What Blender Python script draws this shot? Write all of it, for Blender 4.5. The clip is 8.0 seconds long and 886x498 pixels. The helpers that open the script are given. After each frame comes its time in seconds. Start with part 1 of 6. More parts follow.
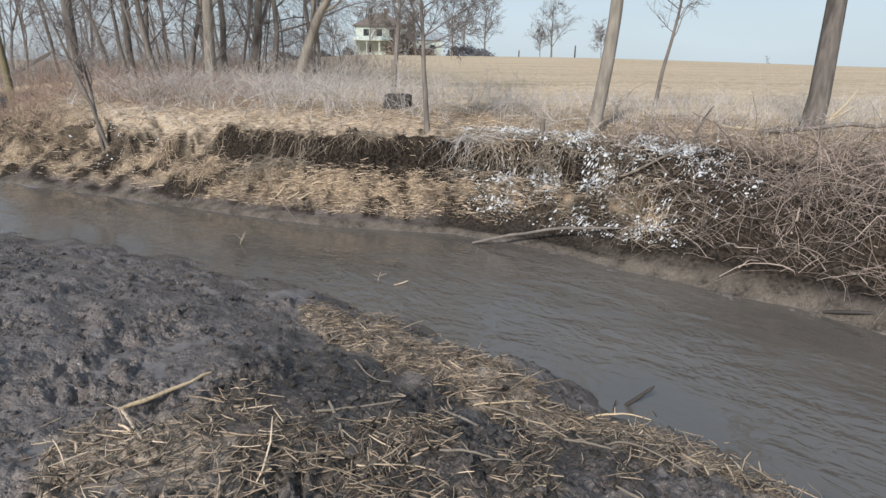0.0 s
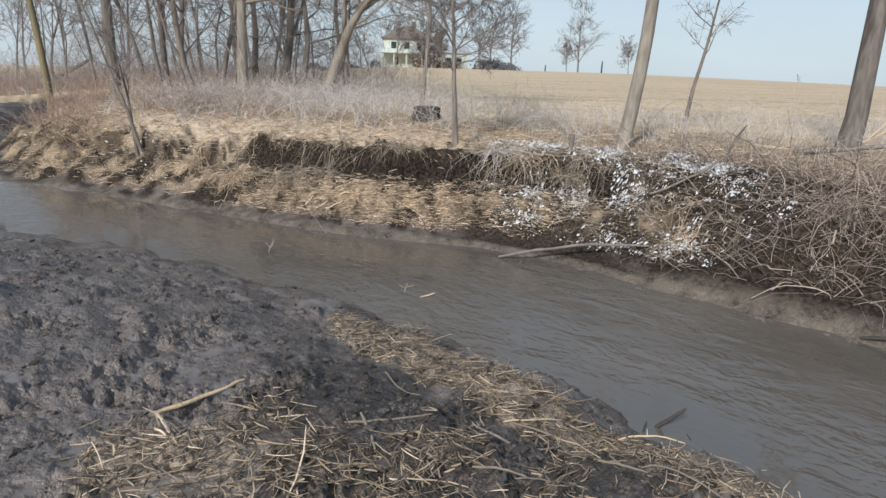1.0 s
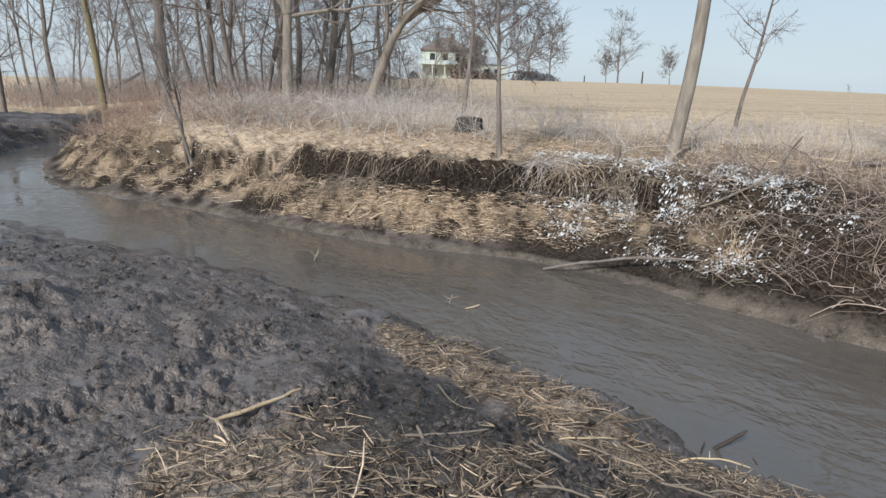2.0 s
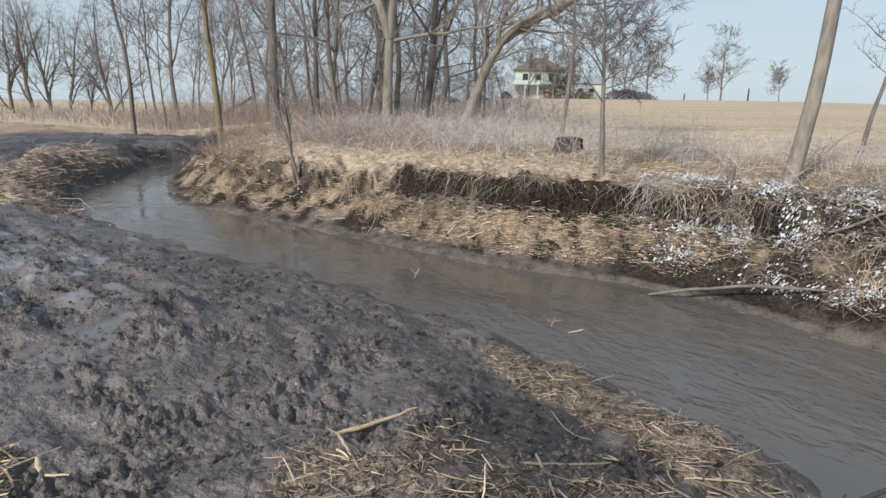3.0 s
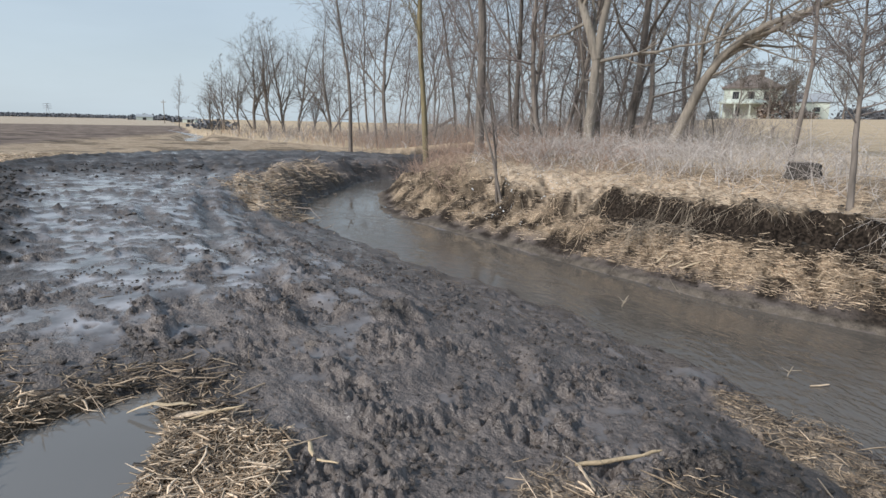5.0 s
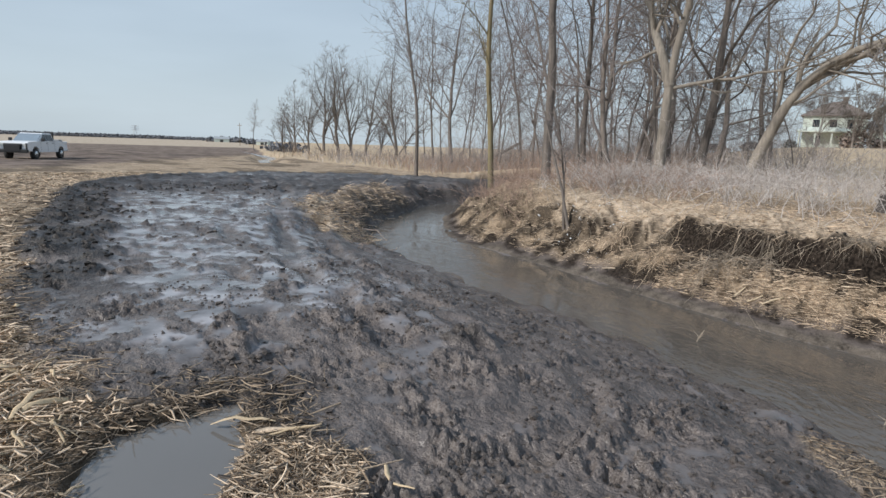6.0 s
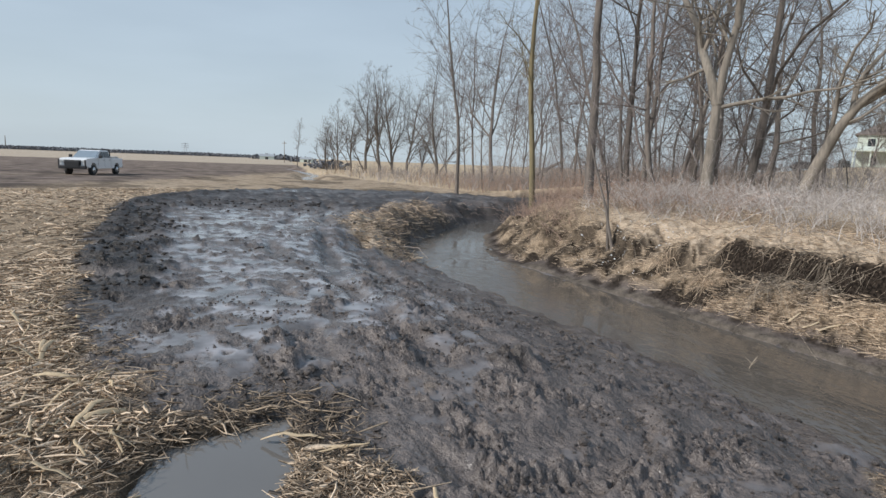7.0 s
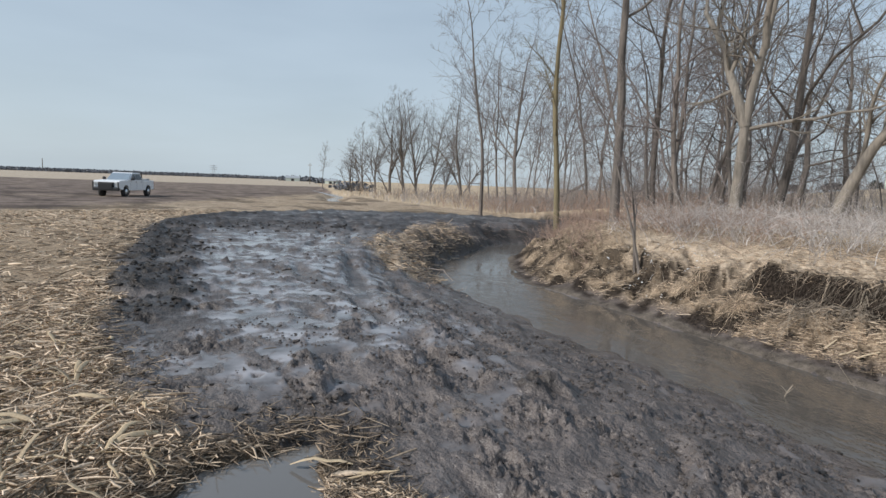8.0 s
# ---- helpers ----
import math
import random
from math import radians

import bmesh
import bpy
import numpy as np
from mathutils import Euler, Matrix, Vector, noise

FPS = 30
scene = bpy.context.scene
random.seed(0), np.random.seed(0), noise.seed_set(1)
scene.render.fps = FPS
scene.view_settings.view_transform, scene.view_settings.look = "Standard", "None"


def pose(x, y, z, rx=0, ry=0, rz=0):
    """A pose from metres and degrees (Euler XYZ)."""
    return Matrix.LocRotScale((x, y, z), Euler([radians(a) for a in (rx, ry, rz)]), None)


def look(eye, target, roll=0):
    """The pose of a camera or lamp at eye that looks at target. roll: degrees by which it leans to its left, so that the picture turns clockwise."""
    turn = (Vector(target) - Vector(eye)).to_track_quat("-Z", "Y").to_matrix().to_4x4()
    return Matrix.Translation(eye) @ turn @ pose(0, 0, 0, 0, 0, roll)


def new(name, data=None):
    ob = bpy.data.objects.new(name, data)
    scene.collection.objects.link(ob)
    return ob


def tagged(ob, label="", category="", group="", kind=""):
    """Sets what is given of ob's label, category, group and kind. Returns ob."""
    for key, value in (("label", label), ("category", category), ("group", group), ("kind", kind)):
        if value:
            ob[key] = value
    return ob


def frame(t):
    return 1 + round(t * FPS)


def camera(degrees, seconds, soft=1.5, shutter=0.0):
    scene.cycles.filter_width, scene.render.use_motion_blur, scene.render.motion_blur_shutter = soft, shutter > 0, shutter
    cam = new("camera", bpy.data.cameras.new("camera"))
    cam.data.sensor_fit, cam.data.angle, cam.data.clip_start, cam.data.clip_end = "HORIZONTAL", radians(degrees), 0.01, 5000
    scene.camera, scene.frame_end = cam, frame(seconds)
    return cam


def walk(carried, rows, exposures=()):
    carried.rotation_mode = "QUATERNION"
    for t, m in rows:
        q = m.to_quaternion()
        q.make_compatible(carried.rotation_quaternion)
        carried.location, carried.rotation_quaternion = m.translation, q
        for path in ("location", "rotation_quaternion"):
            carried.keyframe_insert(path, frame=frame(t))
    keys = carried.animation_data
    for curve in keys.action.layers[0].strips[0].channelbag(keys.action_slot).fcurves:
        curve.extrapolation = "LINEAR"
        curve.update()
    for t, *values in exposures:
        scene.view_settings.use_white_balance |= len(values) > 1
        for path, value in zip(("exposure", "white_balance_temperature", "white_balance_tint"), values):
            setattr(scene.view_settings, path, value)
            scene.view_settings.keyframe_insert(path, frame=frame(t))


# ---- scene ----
cam = camera(73.3, 8.0)
METRES, EYE, TILT, LEAN, TURN = 1.0, 1.68, -17.0, -1.0, 0.0
ROWS = [
    (0.0, 0.0, 0.0, 0.0, 0.0, 0.0, -0.0),
    (0.5, -0.0306, -0.0054, 0.0069, 1.08, 0.61, -0.82),
    (1.0, -0.078, 0.0002, 0.0102, 1.99, 1.12, -1.58),
    (2.5, -0.2812, 0.0261, 0.0196, 8.74, 2.66, -3.08),
    (3.0, -0.3782, 0.0184, 0.0217, 13.67, 3.35, -4.28),
    (3.5, -0.4807, -0.0023, 0.0187, 19.28, 3.26, -5.72),
    (4.0, -0.5752, -0.0286, 0.0169, 23.8, 3.01, -6.86),
    (4.5, -0.6579, -0.059, 0.0127, 27.47, 2.82, -7.99),
    (6.0, -0.8239, -0.1619, 0.0002, 36.52, 4.48, -11.39),
    (6.5, -0.8551, -0.1865, -0.0005, 38.64, 4.94, -12.05),
    (7.0, -0.8825, -0.2087, 0.0021, 40.2, 5.41, -12.55),
    (7.5, -0.9035, -0.2284, 0.0136, 41.31, 6.39, -12.92),
    (8.0, -0.9171, -0.2477, 0.018, 42.42, 6.95, -13.03),
]
walk(cam, [(t, pose(0, 0, EYE, TILT, LEAN, TURN) @ pose(METRES * x, METRES * y, METRES * z, 90 + pitch, roll, yaw)) for t, x, y, z, yaw, pitch, roll in ROWS],
     [(0.0, 0.12), (2.5, 0.1), (4.5, 0.05), (6.5, -0.04), (8.0, -0.08)])

# ---- world, sun ----
SUN_EL, SUN_AZ = radians(34), radians(205)  # azimuth clockwise from +y
world = bpy.data.worlds.new("sky")
scene.world = world
world.use_nodes = True
wn, wl = world.node_tree.nodes, world.node_tree.links
wn.clear()
w_out = wn.new("ShaderNodeOutputWorld")
w_bg = wn.new("ShaderNodeBackground")
sky = wn.new("ShaderNodeTexSky")
sky.sky_type, sky.sun_disc = "NISHITA", False
sky.sun_elevation, sky.sun_rotation = SUN_EL, SUN_AZ
sky.air_density, sky.dust_density, sky.ozone_density = 1.0, 2.0, 1.0
w_tc = wn.new("ShaderNodeTexCoord")
w_sep = wn.new("ShaderNodeSeparateXYZ")
w_ramp = wn.new("ShaderNodeValToRGB")
w_map = wn.new("ShaderNodeMapping")
w_map.inputs["Scale"].default_value = (1.4, 1.4, 7.0)
w_noise = wn.new("ShaderNodeTexNoise")
w_noise.inputs["Scale"].default_value, w_noise.inputs["Detail"].default_value = 2.2, 5.0
w_cov = wn.new("ShaderNodeMapRange")
w_cov.inputs["From Min"].default_value, w_cov.inputs["From Max"].default_value = 0.3, 0.7
w_cov.inputs["To Min"].default_value, w_cov.inputs["To Max"].default_value = 0.7, 0.82
w_mix = wn.new("ShaderNodeMix")
w_mix.data_type = "RGBA"
# thin high cloud over the clear sky: pale at the horizon, bluer grey higher up
w_ramp.color_ramp.elements[0].position, w_ramp.color_ramp.elements[0].color = 0.0, (7.3, 8.6, 9.6, 1)
w_ramp.color_ramp.elements[1].position, w_ramp.color_ramp.elements[1].color = 0.55, (4.5, 6.0, 7.9, 1)
wl.new(w_tc.outputs["Generated"], w_sep.inputs[0])
wl.new(w_sep.outputs["Z"], w_ramp.inputs[0])
wl.new(w_tc.outputs["Generated"], w_map.inputs["Vector"])
wl.new(w_map.outputs[0], w_noise.inputs["Vector"])
wl.new(w_noise.outputs["Fac"], w_cov.inputs["Value"])
wl.new(w_cov.outputs[0], w_mix.inputs["Factor"])
wl.new(sky.outputs[0], w_mix.inputs["A"])
wl.new(w_ramp.outputs[0], w_mix.inputs["B"])
wl.new(w_mix.outputs["Result"], w_bg.inputs["Color"])
w_bg.inputs["Strength"].default_value = 0.09
wl.new(w_bg.outputs[0], w_out.inputs[0])

sun_data = bpy.data.lights.new("sun", "SUN")
sun_data.energy, sun_data.angle, sun_data.color = 3.8, radians(7), (1.0, 0.965, 0.915)
sun = new("sun", sun_data)
sun_dir = Vector((math.sin(SUN_AZ) * math.cos(SUN_EL), math.cos(SUN_AZ) * math.cos(SUN_EL), math.sin(SUN_EL)))
sun.matrix_world = look(sun_dir * 200, (0, 0, 0))


# ---- materials ----
def material(name, base, rough=0.8, spread=0.25, scale=6.0, fine=60.0, bump=0.3, metal=0.0, by_object=0.0, by_island=0.0, stretch=(1, 1, 1), second=None, depth=0.02):
    """A surface with coarse and fine variation of its colour and a fine relief."""
    m = bpy.data.materials.new(name)
    m.use_nodes = True
    n, l = m.node_tree.nodes, m.node_tree.links
    b = n["Principled BSDF"]
    b.inputs["Roughness"].default_value, b.inputs["Metallic"].default_value = rough, metal
    tc, mp = n.new("ShaderNodeTexCoord"), n.new("ShaderNodeMapping")
    mp.inputs["Scale"].default_value = stretch
    l.new(tc.outputs["Object"], mp.inputs["Vector"])
    n1, n2 = n.new("ShaderNodeTexNoise"), n.new("ShaderNodeTexNoise")
    n1.inputs["Scale"].default_value, n1.inputs["Detail"].default_value = scale, 3
    n2.inputs["Scale"].default_value, n2.inputs["Detail"].default_value = fine, 4
    for k in (n1, n2):
        l.new(mp.outputs[0], k.inputs["Vector"])
    mul = n.new("ShaderNodeMath")
    mul.operation = "ADD"
    l.new(n1.outputs["Fac"], mul.inputs[0])
    l.new(n2.outputs["Fac"], mul.inputs[1])
    fac = mul.outputs[0]
    if by_object or by_island:
        src = n.new("ShaderNodeObjectInfo").outputs["Random"] if by_object else n.new("ShaderNodeNewGeometry").outputs["Random Per Island"]
        k = n.new("ShaderNodeMath")
        k.operation = "MULTIPLY_ADD"
        l.new(src, k.inputs[0])
        k.inputs[1].default_value = 2 * (by_object or by_island)
        l.new(fac, k.inputs[2])
        k2 = n.new("ShaderNodeMath")
        k2.operation = "SUBTRACT"
        l.new(k.outputs[0], k2.inputs[0])
        k2.inputs[1].default_value = by_object or by_island
        fac = k2.outputs[0]
    rng = n.new("ShaderNodeMapRange")
    rng.inputs["From Min"].default_value, rng.inputs["From Max"].default_value = 0.55, 1.45
    l.new(fac, rng.inputs["Value"])
    mix = n.new("ShaderNodeMix")
    mix.data_type = "RGBA"
    lo = [c * (1 - spread) for c in base]
    hi = second or [min(1, c * (1 + spread)) for c in base]
    mix.inputs["A"].default_value, mix.inputs["B"].default_value = (*lo, 1), (*hi, 1)
    l.new(rng.outputs[0], mix.inputs["Factor"])
    l.new(mix.outputs["Result"], b.inputs["Base Color"])
    if bump:
        bp = n.new("ShaderNodeBump")
        bp.inputs["Strength"].default_value, bp.inputs["Distance"].default_value = bump, depth
        l.new(n2.outputs["Fac"], bp.inputs["Height"])
        l.new(bp.outputs[0], b.inputs["Normal"])
    return m


M = {
    "bark": material("bark", (0.165, 0.141, 0.123), 0.9, 0.6, 1.2, 5, 1.0, stretch=(3, 3, 0.6), by_object=0.15),
    "bark_pale": material("bark_pale", (0.24, 0.21, 0.175), 0.9, 0.5, 1.2, 5, 1.0, stretch=(3, 3, 0.6)),
    "bark_moss": material("bark_moss", (0.2, 0.165, 0.105), 0.9, 0.3, 1.0, 5, 1.0, stretch=(3, 3, 0.6), second=(0.27, 0.22, 0.12)),
    "twig": material("twig", (0.2, 0.17, 0.157), 0.9, 0.35, 2.0, 20, 0.0),
    "heartwood": material("heartwood", (0.5, 0.4, 0.28), 0.8, 0.25, 4, 40, 0.3),
    "straw": material("straw", (0.455, 0.334, 0.225), 0.75, 0.6, 3, 50, 0.2, by_island=0.6, second=(0.86, 0.672, 0.49)),
    "straw_wet": material("straw_wet", (0.15, 0.111, 0.083), 0.65, 0.6, 3, 50, 0.2, by_island=0.6, second=(0.44, 0.335, 0.235)),
    "stalk": material("stalk", (0.47, 0.36, 0.23), 0.7, 0.35, 8, 70, 0.3, by_object=0.3),
    "weed": material("weed", (0.47, 0.4, 0.35), 0.85, 0.3, 2, 30, 0.0, by_island=0.4, second=(0.68, 0.63, 0.6)),
    "weed_red": material("weed_red", (0.380, 0.270, 0.213), 0.85, 0.35, 2, 30, 0.0, by_island=0.4),
    "underwood": material("underwood", (0.33, 0.29, 0.27), 0.9, 0.35, 2, 20, 0.0, by_island=0.4),
    "bramble": material("bramble", (0.2, 0.145, 0.12), 0.8, 0.6, 2, 30, 0.0, by_island=0.6, second=(0.56, 0.45, 0.38)),
    "root": material("root", (0.201, 0.159, 0.124), 0.85, 0.45, 3, 30, 0.0, by_island=0.5, second=(0.46, 0.385, 0.3)),
    "driftwood": material("driftwood", (0.2, 0.165, 0.13), 0.8, 0.3, 4, 40, 0.4),
    "dark_wood": material("dark_wood", (0.05, 0.042, 0.036), 0.7, 0.35, 6, 50, 0.5),
    "snow": material("snow", (0.62, 0.63, 0.645), 0.7, 0.2, 8, 60, 0.2),
    "siding": material("siding", (0.56, 0.61, 0.545), 0.7, 0.06, 1, 8, 0.1),
    "shingle": material("shingle", (0.17, 0.14, 0.125), 0.9, 0.3, 1, 9, 0.3),
    "window": material("window", (0.03, 0.035, 0.04), 0.06, 0.3, 1, 5, 0.0),
    # pale blue base stands in for sky reflected in dark glass
    "windscreen": material("windscreen", (0.42, 0.48, 0.52), 0.12, 0.1, 1, 5, 0.0, metal=0.6),
    "car_white": material("car_white", (0.78, 0.79, 0.8), 0.28, 0.05, 0.7, 6, 0.0),
    "car_black": material("car_black", (0.022, 0.022, 0.024), 0.5, 0.3, 2, 30, 0.1),
    "tyre": material("tyre", (0.03, 0.03, 0.03), 0.85, 0.3, 4, 40, 0.2),
    "chrome": material("chrome", (0.55, 0.56, 0.57), 0.25, 0.1, 3, 20, 0.0, metal=0.9),
    "lamp_glass": material("lamp_glass", (0.6, 0.61, 0.6), 0.12, 0.1, 6, 30, 0.0),
    "tail_red": material("tail_red", (0.4, 0.02, 0.02), 0.25, 0.1, 6, 30, 0.0),
    # distance haze is put into this bluish grey
    "far_wood": material("far_wood", (0.14, 0.145, 0.16), 0.95, 0.3, 0.05, 0.4, 0.0),
    "evergreen": material("evergreen", (0.035, 0.05, 0.035), 0.95, 0.3, 0.3, 3, 0.0),
    "galvanised": material("galvanised", (0.45, 0.46, 0.47), 0.5, 0.1, 1, 10, 0.0, metal=0.4),
}


def ground_material():
    m = bpy.data.materials.new("ground")
    m.use_nodes = True
    n, l = m.node_tree.nodes, m.node_tree.links
    b = n["Principled BSDF"]
    tc = n.new("ShaderNodeTexCoord")

    def noise_at(scale, detail=4, stretch=None):
        k = n.new("ShaderNodeTexNoise")
        k.inputs["Scale"].default_value, k.inputs["Detail"].default_value = scale, detail
        src = tc.outputs["Object"]
        if stretch:
            mp = n.new("ShaderNodeMapping")
            mp.inputs["Scale"].default_value = stretch
            l.new(src, mp.inputs["Vector"])
            src = mp.outputs[0]
        l.new(src, k.inputs["Vector"])
        return k.outputs["Fac"]

    def two(fac, a, c, lo=0.35, hi=0.65):
        r = n.new("ShaderNodeMapRange")
        r.inputs["From Min"].default_value, r.inputs["From Max"].default_value = lo, hi
        l.new(fac, r.inputs["Value"])
        k = n.new("ShaderNodeMix")
        k.data_type = "RGBA"
        k.inputs["A"].default_value, k.inputs["B"].default_value = (*a, 1), (*c, 1)
        l.new(r.outputs[0], k.inputs["Factor"])
        return k.outputs["Result"]

    def blend(fac, a, c):
        k = n.new("ShaderNodeMix")
        k.data_type = "RGBA"
        l.new(fac, k.inputs["Factor"])
        l.new(a, k.inputs["A"])
        l.new(c, k.inputs["B"])
        return k.outputs["Result"]

    def mask(name):
        k = n.new("ShaderNodeAttribute")
        k.attribute_name = name
        return k.outputs["Fac"]

    big, mid, fine, grit = noise_at(0.7), noise_at(5.0, 6), noise_at(22.0, 6), noise_at(95.0, 6)
    mud = blend(two(fine, (0, 0, 0), (1, 1, 1), 0.3, 0.7), two(mid, (0.062, 0.051, 0.046), (0.182, 0.153, 0.139)), two(grit, (0.098, 0.082, 0.074), (0.165, 0.139, 0.126), 0.3, 0.7))
    # shade of small crevices, painted into the mud as dark specks
    pit_shade = two(noise_at(26.0, 5), (0, 0, 0), (1, 1, 1), 0.6, 0.76)
    mud = blend(pit_shade, mud, two(mid, (0.022, 0.018, 0.015), (0.04, 0.033, 0.028)))
    # soil tone, also painted where the far bank lies in shade
    soil_shade = two(fine, (0.011, 0.0085, 0.0068), (0.056, 0.043, 0.034), 0.4, 0.68)
    silt = blend(two(fine, (0, 0, 0), (1, 1, 1)), two(mid, (0.045, 0.038, 0.032), (0.19, 0.16, 0.132)), two(grit, (0.06, 0.051, 0.043), (0.19, 0.16, 0.132)))
    straw = blend(two(fine, (0, 0, 0), (1, 1, 1), 0.35, 0.65), two(mid, (0.117, 0.0858, 0.0585), (0.351, 0.262, 0.18)), two(grit, (0.104, 0.078, 0.055), (0.65, 0.51, 0.365), 0.4, 0.62))
    meadow = blend(noise_at(0.12, 5, (0.35, 2.2, 1)), two(fine, (0.37, 0.288, 0.195), (0.56, 0.448, 0.315)), two(mid, (0.515, 0.405, 0.285), (0.74, 0.588, 0.435)))
    mown = two(noise_at(0.55, 4, (0.12, 2.6, 1)), (0, 0, 0), (1, 1, 1), 0.38, 0.62)
    meadow = blend(mown, meadow, two(mid, (0.34, 0.26, 0.17), (0.52, 0.405, 0.28)))
    bare = blend(two(noise_at(0.16, 5, (1, 2.5, 1)), (0, 0, 0), (1, 1, 1), 0.5, 0.72), two(noise_at(0.6, 8), (0.1, 0.078, 0.066), (0.255, 0.2, 0.17)), two(mid, (0.19, 0.147, 0.118), (0.36, 0.285, 0.22)))
    sand = blend(two(fine, (0, 0, 0), (1, 1, 1)), two(mid, (0.31, 0.245, 0.18), (0.61, 0.49, 0.372)), two(grit, (0.32, 0.25, 0.18), (0.7, 0.565, 0.43), 0.4, 0.62))
    pale = two(big, (0.37, 0.3, 0.225), (0.53, 0.445, 0.355))
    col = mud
    for name, c in (("bare", bare), ("pale", pale), ("meadow", meadow), ("straw", straw), ("sand", sand), ("silt", silt), ("soil_shade", soil_shade)):
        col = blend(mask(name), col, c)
    # sky reflection on the wet film, painted as a pale grey tone
    sheen_tone = two(noise_at(3.2, 6), (0.11, 0.102, 0.101), (0.35, 0.337, 0.35), 0.36, 0.66)
    col = blend(mask("sky_sheen"), col, sheen_tone)
    wet = mask("wet")
    l.new(col, b.inputs["Base Color"])
    r = n.new("ShaderNodeMapRange")
    r.inputs["To Min"].default_value, r.inputs["To Max"].default_value = 0.55, 0.15
    l.new(wet, r.inputs["Value"])
    dry = n.new("ShaderNodeMapRange")
    dry.inputs["To Min"].default_value, dry.inputs["To Max"].default_value = 0.97, 0.5
    l.new(mask("mudflat"), dry.inputs["Value"])
    l.new(dry.outputs[0], r.inputs["To Min"])
    l.new(r.outputs[0], b.inputs["Roughness"])
    shine = n.new("ShaderNodeMapRange")
    shine.inputs["To Min"].default_value, shine.inputs["To Max"].default_value = 0.1, 0.5
    l.new(mask("mudflat"), shine.inputs["Value"])
    l.new(shine.outputs[0], b.inputs["Specular IOR Level"])
    bh = n.new("ShaderNodeMath")
    bh.operation = "ADD"
    l.new(noise_at(24.0, 3), bh.inputs[0])
    grain = n.new("ShaderNodeMath")
    grain.operation = "MULTIPLY"
    grain.inputs[1].default_value = 0.35
    l.new(noise_at(60.0, 4), grain.inputs[0])
    l.new(grain.outputs[0], bh.inputs[1])
    bp = n.new("ShaderNodeBump")
    bp.inputs["Distance"].default_value = 0.03
    bs = n.new("ShaderNodeMapRange")
    bs.inputs["To Min"].default_value, bs.inputs["To Max"].default_value = 1.0, 0.02
    l.new(mask("film"), bs.inputs["Value"])
    l.new(bs.outputs[0], bp.inputs["Strength"])
    l.new(bh.outputs[0], bp.inputs["Height"])
    l.new(bp.outputs[0], b.inputs["Normal"])
    return m


def water_material(name, base, ripple):
    m = bpy.data.materials.new(name)
    m.use_nodes = True
    n, l = m.node_tree.nodes, m.node_tree.links
    b = n["Principled BSDF"]
    b.inputs["Roughness"].default_value, b.inputs["IOR"].default_value = 0.06, 1.62
    tc, mp = n.new("ShaderNodeTexCoord"), n.new("ShaderNodeMapping")
    mp.vector_type = "TEXTURE"
    mp.inputs["Rotation"].default_value = (0, 0, radians(-38))
    mp.inputs["Scale"].default_value = (1.0, 0.55, 1.0)
    l.new(tc.outputs["Object"], mp.inputs["Vector"])
    k1, k2, k3 = (n.new("ShaderNodeTexNoise") for _ in range(3))
    for k, sc, dist in ((k1, 1.5, 1.0), (k2, 4.2, 1.6), (k3, 0.45, 0.4)):
        k.inputs["Scale"].default_value, k.inputs["Detail"].default_value, k.inputs["Distortion"].default_value = sc, 2, dist
        l.new(mp.outputs[0], k.inputs["Vector"])
    add = n.new("ShaderNodeMath")
    add.operation = "MULTIPLY_ADD"
    l.new(k2.outputs["Fac"], add.inputs[0])
    add.inputs[1].default_value = 0.45
    l.new(k1.outputs["Fac"], add.inputs[2])
    bp = n.new("ShaderNodeBump")
    bp.inputs["Strength"].default_value, bp.inputs["Distance"].default_value = ripple, 0.09
    if ripple > 0.1:  # a shallow riffle downstream, calm water in the bend
        sx, calm = n.new("ShaderNodeSeparateXYZ"), n.new("ShaderNodeMapRange")
        calm.inputs["From Min"].default_value, calm.inputs["From Max"].default_value = -5.5, -0.5
        calm.inputs["To Min"].default_value, calm.inputs["To Max"].default_value = 0.35 * ripple, ripple
        l.new(tc.outputs["Object"], sx.inputs[0])
        l.new(sx.outputs["X"], calm.inputs["Value"])
        patch, some = n.new("ShaderNodeMapRange"), n.new("ShaderNodeMath")
        patch.inputs["From Min"].default_value, patch.inputs["From Max"].default_value = 0.38, 0.62
        patch.inputs["To Min"].default_value = 0.2
        l.new(k3.outputs["Fac"], patch.inputs["Value"])
        some.operation = "MULTIPLY"
        l.new(patch.outputs[0], some.inputs[0])
        l.new(calm.outputs[0], some.inputs[1])
        l.new(some.outputs[0], bp.inputs["Strength"])
    l.new(add.outputs[0], bp.inputs["Height"])
    l.new(bp.outputs[0], b.inputs["Normal"])
    mix = n.new("ShaderNodeMix")
    mix.data_type = "RGBA"
    mix.inputs["A"].default_value = (*[c * 0.75 for c in base], 1)
    mix.inputs["B"].default_value = (*[c * 1.25 for c in base], 1)
    l.new(k3.outputs["Fac"], mix.inputs["Factor"])
    l.new(mix.outputs["Result"], b.inputs["Base Color"])
    return m


M["ground"] = ground_material()
M["water"] = water_material("water", (0.108, 0.095, 0.082), 0.6)
M["puddle"] = water_material("puddle", (0.16, 0.15, 0.14), 0.02)


